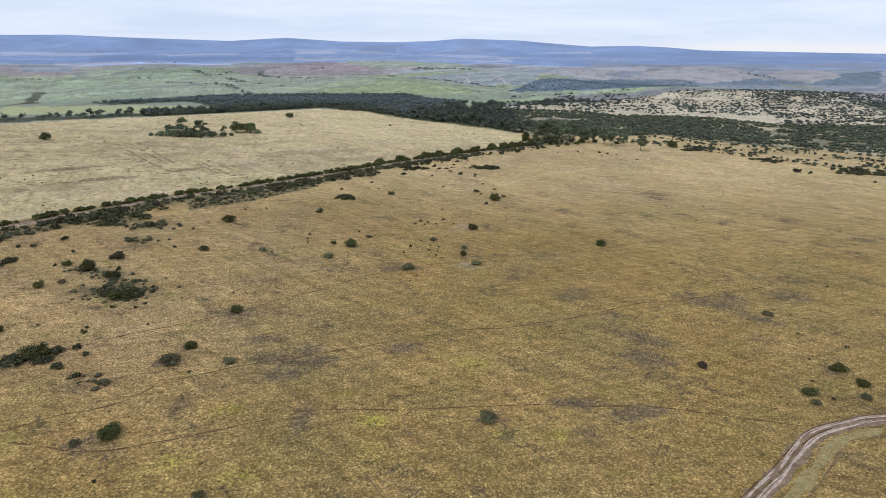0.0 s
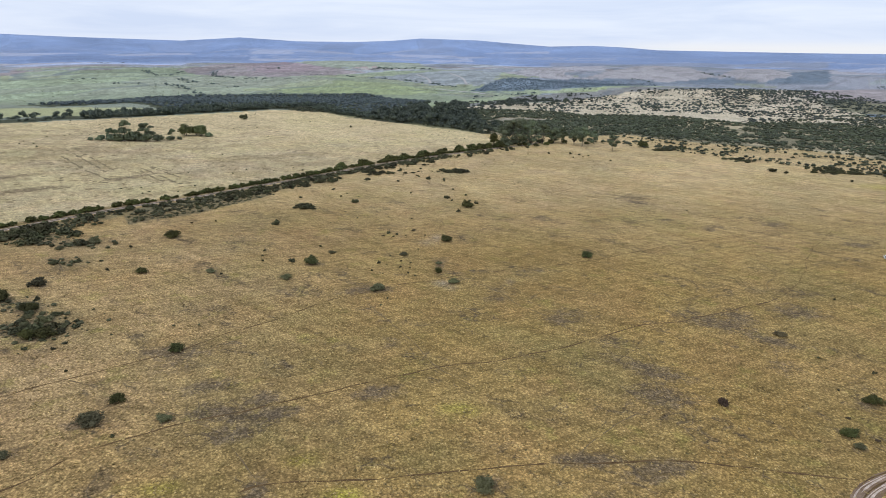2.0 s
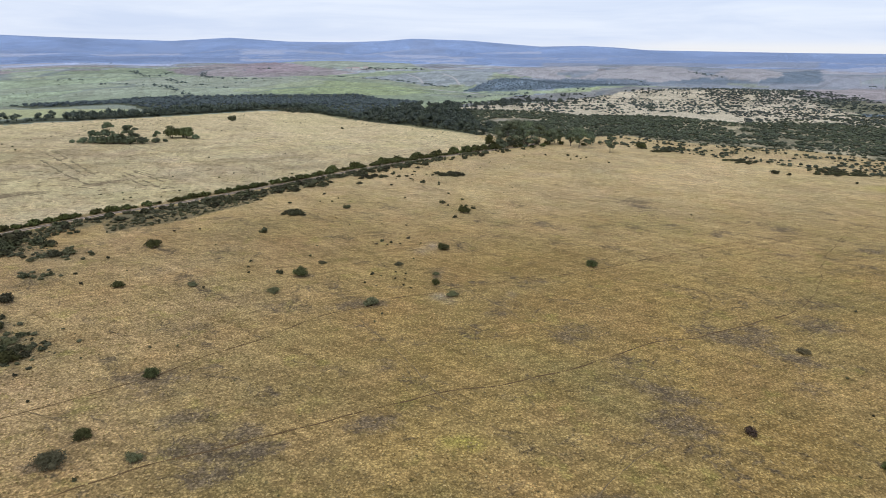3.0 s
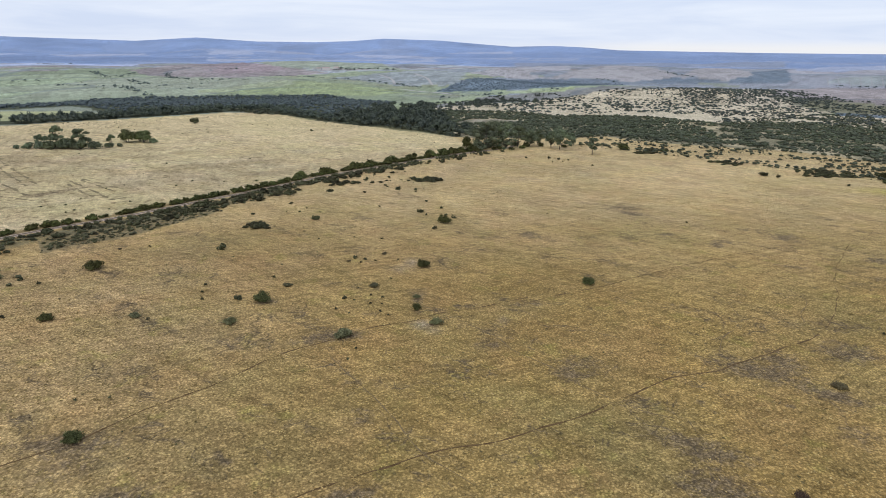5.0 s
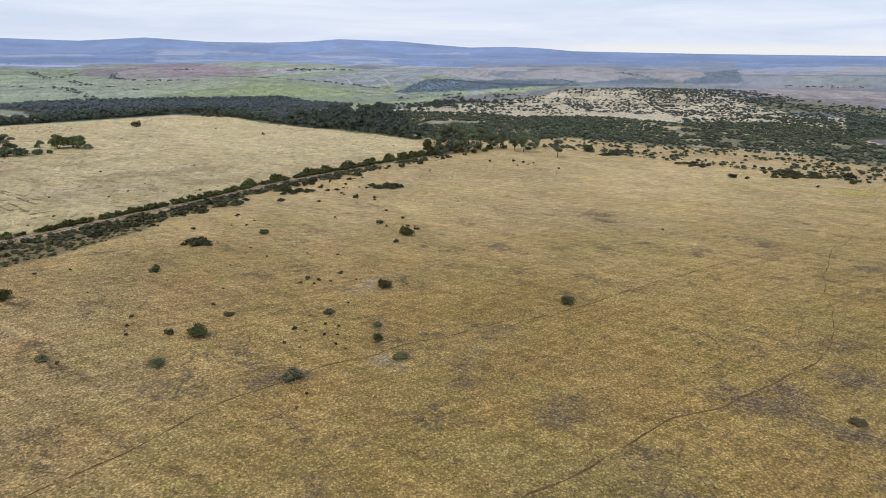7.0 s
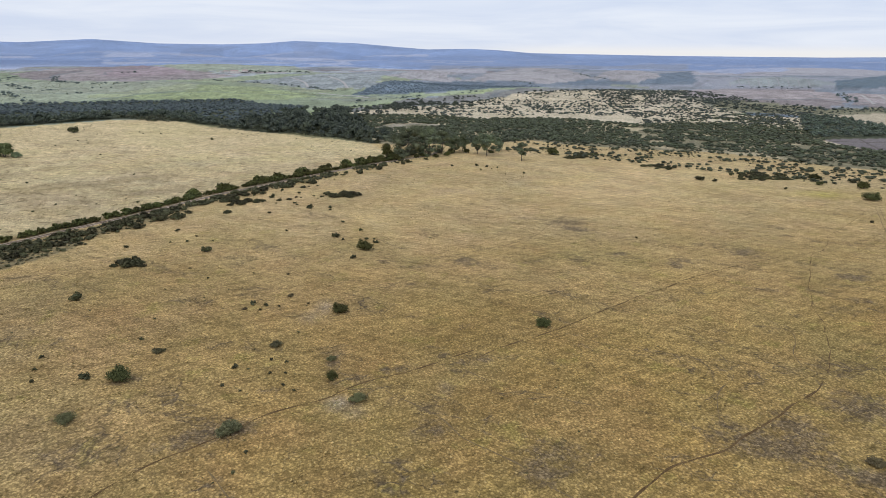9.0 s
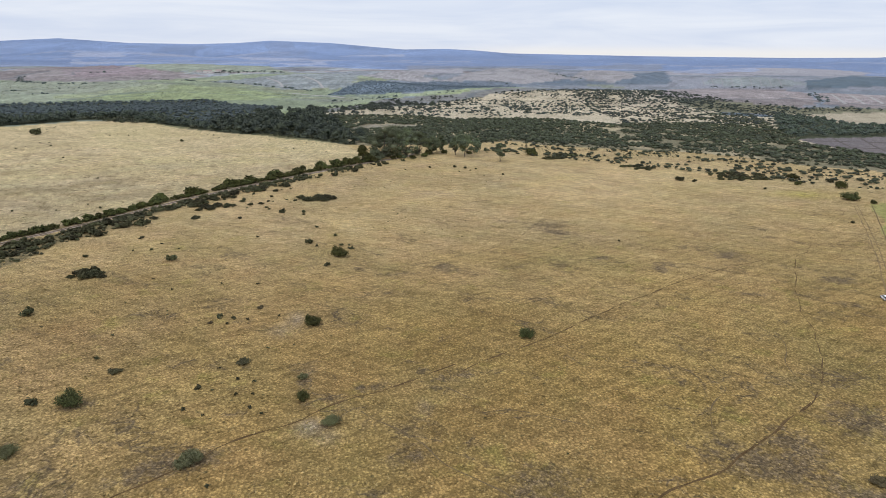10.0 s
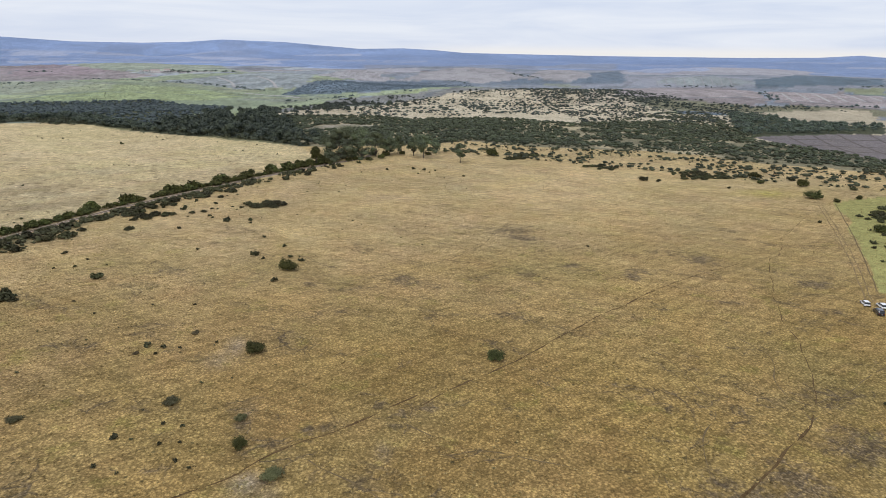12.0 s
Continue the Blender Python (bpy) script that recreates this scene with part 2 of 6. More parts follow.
def leaf_material(name, dark, light, rough=0.75):
    """Foliage: each clump its own shade between two greens, each plant shifted a little."""
    mat, n, l, bsdf = shader(name, rough)
    rnd = node(n, l, "NewGeometry").outputs["Random Per Island"]
    own = node(n, l, "ObjectInfo").outputs["Random"]
    c = blend(n, l, rnd, (*dark, 1), (*light, 1))
    pos = node(n, l, "NewGeometry").outputs["Position"]
    tone = noise_at(n, l, pos, 0.11, 3, 0.6)
    c = blend(n, l, span(n, l, tone, 0.42, 0.66, 0.0, 0.55), c, (*[v * k for v, k in zip(light, (0.96, 1.0, 0.8))], 1))
    bsdf.inputs["Specular IOR Level"].default_value = 0.06
    hsv = node(n, l, "HueSaturation", {"Color": c, "Hue": span(n, l, own, 0, 1, 0.48, 0.52), "Value": span(n, l, own, 0, 1, 0.8, 1.25)})
    l.new(hsv.outputs[0], bsdf.inputs["Base Color"])
    return mat


def earth_material(name, dark, light, scale=0.5, rough=0.95):
    mat, n, l, bsdf = shader(name, rough)
    pos = node(n, l, "NewGeometry").outputs["Position"]
    big, fine = noise_at(n, l, pos, scale, 6, 0.65), noise_at(n, l, pos, scale * 7, 4, 0.6)
    c = blend(n, l, span(n, l, big, 0.3, 0.7), (*dark, 1), (*light, 1))
    c = blend(n, l, 1.0, c, node(n, l, "CombineColor", {i: span(n, l, fine, 0.25, 0.75, 0.7, 1.25) for i in range(3)}).outputs[0], "MULTIPLY")
    l.new(c, bsdf.inputs["Base Color"])
    bump = node(n, l, "Bump", {"Height": fine, "Strength": 0.5, "Distance": 0.08})
    l.new(bump.outputs[0], bsdf.inputs["Normal"])
    return mat


def plain_material(name, colour, rough, metal=0.0, coat=0.0):
    mat, n, l, bsdf = shader(name, rough)
    pos = node(n, l, "TexCoord").outputs["Object"]
    v = noise_at(n, l, pos, 3.0, 5)
    c = blend(n, l, span(n, l, v, 0.35, 0.7, 0.0, 0.25), (*colour, 1), (*[x * 0.75 + 0.02 for x in colour], 1))
    l.new(c, bsdf.inputs["Base Color"])
    bsdf.inputs["Metallic"].default_value, bsdf.inputs["Coat Weight"].default_value = metal, coat
    bsdf.inputs["Specular IOR Level"].default_value = 0.5
    return mat


M_GROUND, M_TUFT = ground_material(), tuft_material()
M_DARK = leaf_material("dark_shrub_leaves", (0.028, 0.03, 0.012), (0.122, 0.124, 0.05))
M_GREY = leaf_material("grey_green_shrub_leaves", (0.065, 0.062, 0.033), (0.185, 0.175, 0.098))
M_LOW = leaf_material("low_scrub_leaves", (0.034, 0.034, 0.02), (0.108, 0.104, 0.058))
M_DRY = leaf_material("dry_shrub_twigs", (0.06, 0.044, 0.03), (0.15, 0.112, 0.072))
M_HEDGE = leaf_material("hedge_shrub_leaves", (0.036, 0.04, 0.016), (0.118, 0.12, 0.044))
M_GUM = leaf_material("gum_tree_leaves", (0.06, 0.073, 0.048), (0.19, 0.215, 0.13))
M_LIGHT = leaf_material("light_tree_leaves", (0.055, 0.0682, 0.0275), (0.165, 0.182, 0.0825))
# slightly blued and lifted for the haze over these woods
M_FOREST = leaf_material("hazed_forest_leaves", (0.052, 0.066, 0.059), (0.134, 0.157, 0.122))
M_VELD = leaf_material("bushveld_leaves", (0.034, 0.037, 0.026), (0.098, 0.104, 0.068))
# the bushveld leaves again, paled and blued for distance haze
M_HILL_HAZED = leaf_material("hazed_hill_leaves", (0.044, 0.053, 0.05), (0.105, 0.118, 0.1))
# far and valley woods: haze put into the leaf colour
M_FARWOOD_HAZED = leaf_material("hazed_far_wood_leaves", (0.085, 0.105, 0.105), (0.13, 0.155, 0.145))
M_VALLEY_HAZED = leaf_material("hazed_valley_leaves", (0.052, 0.066, 0.07), (0.084, 0.101, 0.1))
M_SLOPE = leaf_material("slope_bush_leaves", (0.15, 0.185, 0.115), (0.25, 0.285, 0.175))
M_BARK = earth_material("grey_bark", (0.05, 0.042, 0.035), (0.14, 0.12, 0.1), 2.0)
M_SOIL = earth_material("trodden_soil", (0.085, 0.05, 0.02), (0.155, 0.098, 0.043), 0.6)
M_WEEDS = earth_material("dead_dark_weeds", (0.13, 0.104, 0.056), (0.27, 0.215, 0.118), 0.5)
# leaf colour drawn towards blue for the haze before the distant wood
M_DISTANT_HAZED = leaf_material("hazed_distant_leaves", (0.1, 0.13, 0.155), (0.124, 0.157, 0.182))
M_TRAIL = earth_material("faint_trail_soil", (0.14, 0.098, 0.05), (0.21, 0.152, 0.076), 0.6)
M_DIRT = earth_material("dirt_road_soil", (0.155, 0.1, 0.062), (0.29, 0.205, 0.14), 0.5)
M_TRACK = earth_material("dark_track_soil", (0.1, 0.074, 0.045), (0.19, 0.142, 0.09), 0.4)
M_RUT = earth_material("worn_wheel_ruts", (0.36, 0.275, 0.215), (0.6, 0.49, 0.4), 0.9)
M_REDDIRT = earth_material("reddish_track_soil", (0.36, 0.27, 0.21), (0.54, 0.44, 0.37), 0.4)
M_FARROAD = earth_material("pale_far_soil", (0.36, 0.34, 0.325), (0.46, 0.44, 0.42), 0.05)
M_TERRACE = earth_material("dull_terrace_soil", (0.29, 0.285, 0.29), (0.36, 0.35, 0.35), 0.05)
M_FURROWS = earth_material("dead_grey_growth", (0.17, 0.118, 0.06), (0.28, 0.2, 0.1), 0.3)
M_VERGE = earth_material("green_verge", (0.24, 0.19, 0.08), (0.36, 0.285, 0.13), 0.7)


# ---- shrubs of the near field: place and width ----
DARK_SHRUBS = [(-86.9, 100.8, 6.3), (-151.2, 140.6, 3.3), (-129.9, 129.8, 7), (-92.5, 141.7, 3.8), (-166.2, 172.3, 4.6), (-162.3, 191.4, 7.5), (-172.4, 193.8, 3.8), (-133.2, 222.2, 4.2), (-77.1, 240.6, 6), (-28.5, 238.1, 3.9), (-29.2, 278, 5.3), (-144.6, 264.9, 6.5), (-23.6, 338.7, 7.6), (28.5, 264.4, 4.9), (69.7, 148.2, 4.0), (82.5, 162.9, 4.5), (85.3, 155.1, 3.7), (-397.8, 448.5, 11.9), (257.2, 422.3, 9.4), (267.1, 484.7, 7.4), (256.1, 464.9, 5.3), (276.9, 453.8, 9), (262.9, 412.6, 4.3), (117.8, 586.3, 11.2), (233.3, 355.2, 7.6), (282.2, 417.6, 4.4), (-148.5, 186.3, 5.4), (-131.1, 170.1, 5.6), (-135.5, 169, 5.4), (-91.5, 166.8, 4.6)]
GREY_SHRUBS = [(-92.8, 96.9, 2.8), (-93.1, 133.2, 6.6), (-78.3, 135.9, 4.2), (-103, 119.9, 3.9), (-110, 226.4, 3.7), (-80.8, 223.8, 5), (-47.3, 217.9, 6.1), (-44.1, 256.1, 3.7), (-72.7, 254, 3.3), (-29.2, 247.6, 2.9), (-22.1, 228.2, 4.4), (69.9, 143.9, 2.9), (83.2, 148.8, 3.2), (-8.4, 122.6, 4.9), (-59, 86.8, 3.2), (-141.3, 175.4, 4.2), (-138, 179.8, 4.6), (-130.2, 176.6, 3.6), (-144.8, 181, 3.6), (-170.9, 252.1, 6.1), (-178.2, 241.3, 4.2)]
CLUMP_SHRUBS = [(-141, 172, 5), (-137, 174, 6), (-133, 176, 5), (-139, 179, 4), (-129, 173, 4), (-144, 177, 4), (-134, 171, 5), (-146, 183, 4), (-138, 184, 3.5), (-127, 177, 3), (-151, 187, 4), (-126, 127, 5), (-120, 125, 4), (-112, 122, 3)]
TRACK_SCRUB = [(-87, 409, 13), (-93, 417, 12), (-80, 413, 13), (-115, 386, 7), (-109, 389, 8), (-107, 399, 4.4), (-127, 379, 6.5), (-120, 373, 6), (-89, 398, 4.9), (-67, 453, 9.4), (-105, 417, 6), (-69, 424, 3.5), (-64, 426, 3.5), (-99, 424, 11), (-52, 408, 3.8)]
LOW_SHRUBS = [(-131.6, 125, 7.7), (-126, 132.1, 5.5), (-160.1, 205.2, 7), (-188.5, 182.9, 10.2), (-103.2, 315, 14.1), (-36.7, 421.8, 17.6), (186.5, 480.8, 7.7), (218.9, 467.6, 31.1), (175, 512.2, 18.1), (137.7, 565.2, 24.9), (124, 555.9, 18.6), (301.4, 441.5, 6.8), (364.6, 488.1, 15.6), (248.6, 371.7, 16.1), (-205.6, 255, 8.7), (-196.7, 253.1, 8.5), (-194.3, 245.5, 8.5), (-174.2, 248.4, 6.2), (-202.1, 263.4, 8.9), (-190.6, 262, 8.2), (-184.2, 259.1, 6.9), (-169, 225.8, 4.2), (247.1, 376.3, 3.2), (256.5, 381.2, 4.5), (249.3, 370.9, 4.2), (237.2, 361.4, 3.5), (229.6, 350.1, 3), (274.4, 393.3, 7), (262, 386, 5)]
DRY_SHRUBS = [(-161.7, 177.9, 3.5), (-45, 290.8, 2.5), (46.6, 158.3, 3.7), (76.1, 198.9, 4), (73.3, 155.2, 1.3), (75, 146.9, 1.3), (-57, 280.9, 1.8), (-147.2, 287.2, 1.7), (-83.4, 318.6, 1.3)]
SMALL_SHRUBS = [(-127.3, 144.2, 2.1), (-122.2, 135.4, 2.8), (-117.4, 132.3, 2.3), (-85.5, 128.9, 1.2), (-80.8, 87.1, 1), (-180.7, 207.3, 2.2), (-176, 191.9, 1.9), (-200.2, 209.4, 2.3), (-205.4, 207.3, 2.3), (-195.4, 220.8, 3.1), (-146.5, 222.6, 1.9), (-84.9, 241.4, 2.7), (-51.9, 245, 1.9), (-55.4, 284.7, 2.2), (-51.3, 283.4, 1.6), (-82.6, 337.9, 4.2), (-108.5, 291.4, 4.3), (-35.7, 356.2, 3.7), (-25.8, 366.3, 2), (80.6, 185.3, 1), (106.7, 230.6, 1.2), (91.1, 178, 1.5), (77.3, 168, 0.9), (-286.6, 685.6, 9.7), (-161.6, 658.8, 3.7), (-43.2, 241.4, 1.2), (-39.3, 235.6, 1.2), (-52.9, 236.2, 1.2), (-79.6, 261.7, 1.3)]
SMALL_SHRUBS_B = [(-99.7, 252.5, 1.5), (-95.9, 240.5, 1.5), (-130.9, 162.1, 1.8), (-128.5, 147.4, 1.5), (-124, 163.4, 1.4), (-112.8, 152.9, 1.2), (-154.3, 231.2, 1.5), (-166.6, 304.6, 2.5), (49, 530.5, 3.3), (55.6, 526.8, 2.8), (76.4, 502.6, 2.2), (91.3, 351.1, 1.3), (-105.1, 224.6, 1.3), (-98.2, 246.4, 1.2), (-139, 237.1, 0.8), (-121.2, 270.7, 0.8), (-44, 248.3, 1.1), (-39.6, 241.3, 0.9), (-102.2, 367.3, 2), (-93.8, 351.5, 1.6), (-114.1, 344, 2.1), (-74.6, 308.2, 1.1), (-47.4, 282.5, 1), (-38.9, 284.5, 1), (22.9, 213.2, 0.6), (-137.6, 291.6, 1.3), (-34.1, 380, 1.7), (-51.7, 409.5, 2.9), (-162.4, 229.8, 2.2), (-161.2, 251.4, 2.2), (-153.4, 248.9, 1.8), (-183, 244, 2.4), (207.4, 333.4, 2.2), (230.4, 358.3, 1.6), (195.3, 317.6, 1.6), (214, 334, 1.8)]
SMALL_SHRUBS_C = [(-57.1, 366.4, 1.4), (-32.5, 352.2, 1.6), (-19.1, 347.5, 2.1), (-36.5, 233.1, 0.9), (-52.5, 280, 1.2), (217.2, 373.3, 2.6), (-48.7, 311, 1), (-60.5, 312.6, 0.8), (-92.2, 359, 1.2), (-83.9, 351.9, 1), (-100, 350.6, 1.1), (-22.9, 352.6, 2), (-27.4, 328.1, 2.6), (-19.9, 352.7, 1.2), (-104.3, 419.4, 2), (193.7, 476.5, 3.5), (225.2, 451.8, 2.7), (283.4, 471.1, 4.3), (213, 339.4, 2.8), (62.5, 524.6, 1.8), (31.8, 529.3, 2.6), (49.6, 513.5, 1.8), (15.6, 557.2, 3.1), (14.9, 521.7, 1.4), (57.7, 518.3, 1.4), (-151.4, 193.7, 2.6), (-133.7, 182.1, 1.1), (-128.8, 180.5, 1.9)]



# ---- mesh helpers ----
def mesh_of(name, verts, faces, material):
    """A mesh from an array of points and an array of faces of one size."""
    verts, faces = np.asarray(verts, np.float32), np.asarray(faces, np.int32)
    me = bpy.data.meshes.new(name)
    n, k = faces.shape
    me.vertices.add(len(verts))
    me.vertices.foreach_set("co", verts.ravel())
    me.loops.add(n * k)
    me.loops.foreach_set("vertex_index", faces.ravel())
    me.polygons.add(n)
    me.polygons.foreach_set("loop_start", np.arange(0, n * k, k, dtype=np.int32))
    me.update(calc_edges=True)
    me.validate()
    me.materials.append(material)
    return me


def part(name, data, parent, label=""):
    """A mesh, or a bmesh with its material, as one part under a thing."""
    if isinstance(data, tuple):
        bm, material = data
        me = bpy.data.meshes.new(name)
        bm.to_mesh(me)
        bm.free()
        me.materials.append(material)
        data = me
    ob = new(name, data)
    ob.parent = parent
    return tagged(ob, label)


def stuff(name, verts, faces, material, label, category):
    return tagged(new(name, mesh_of(name, verts, faces, material)), label, category, kind="stuff")


# ---- ground: one sheet to the hills on the horizon ----
GOLD, GOLD_FAR, PALE = (0.328, 0.22, 0.079), (0.505, 0.378, 0.193), (0.485, 0.388, 0.222)
TAN, SCRUB, WOOD = (0.56, 0.485, 0.35), (0.43, 0.365, 0.235), (0.075, 0.085, 0.055)
# colours used a kilometre off and more are cooled and greyed for haze
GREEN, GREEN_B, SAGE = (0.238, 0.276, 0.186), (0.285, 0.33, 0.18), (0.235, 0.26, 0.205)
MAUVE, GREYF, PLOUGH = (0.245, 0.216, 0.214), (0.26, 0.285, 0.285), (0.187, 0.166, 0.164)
HAZE_WOOD, HILLTAN = (0.128, 0.167, 0.2), (0.335, 0.33, 0.355)
# haze put into the colour: blues for the far plain and hills
HAZE_BLUE, HAZE_BLUE_B, HAZE_BLUE_C = (0.195, 0.262, 0.41), (0.22, 0.28, 0.415), (0.3, 0.335, 0.43)
LIME, HAZE_GREY, GREYBROWN = (0.33, 0.31, 0.115), (0.2, 0.226, 0.258), (0.21, 0.21, 0.2)
BUSHLAND, DRYTAN = (0.2, 0.195, 0.13), (0.44, 0.38, 0.275)
CLEAR = (0.36, 0.32, 0.25)
CLEARING = [(-28, 752), (-10, 800), (20, 812), (55, 800), (45, 775), (10, 758)]
LIMEY = (0.37, 0.375, 0.205)
# upland, vale and stripe tints carry the distance haze too
HAZE_UPLAND, HAZE_VALE = (0.225, 0.26, 0.335), (0.14, 0.175, 0.215)
HAZE_STRIPE, HAZE_DEEP, LEAFGREEN = (0.315, 0.355, 0.465), (0.165, 0.222, 0.35), (0.29, 0.335, 0.215)
GREEN_C, HAZE_GREY_B, HAZE_GREY_C = (0.262, 0.284, 0.188), (0.225, 0.242, 0.268), (0.255, 0.265, 0.295)
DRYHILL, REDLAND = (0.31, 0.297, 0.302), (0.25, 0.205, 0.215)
STONY = (0.45, 0.385, 0.32)

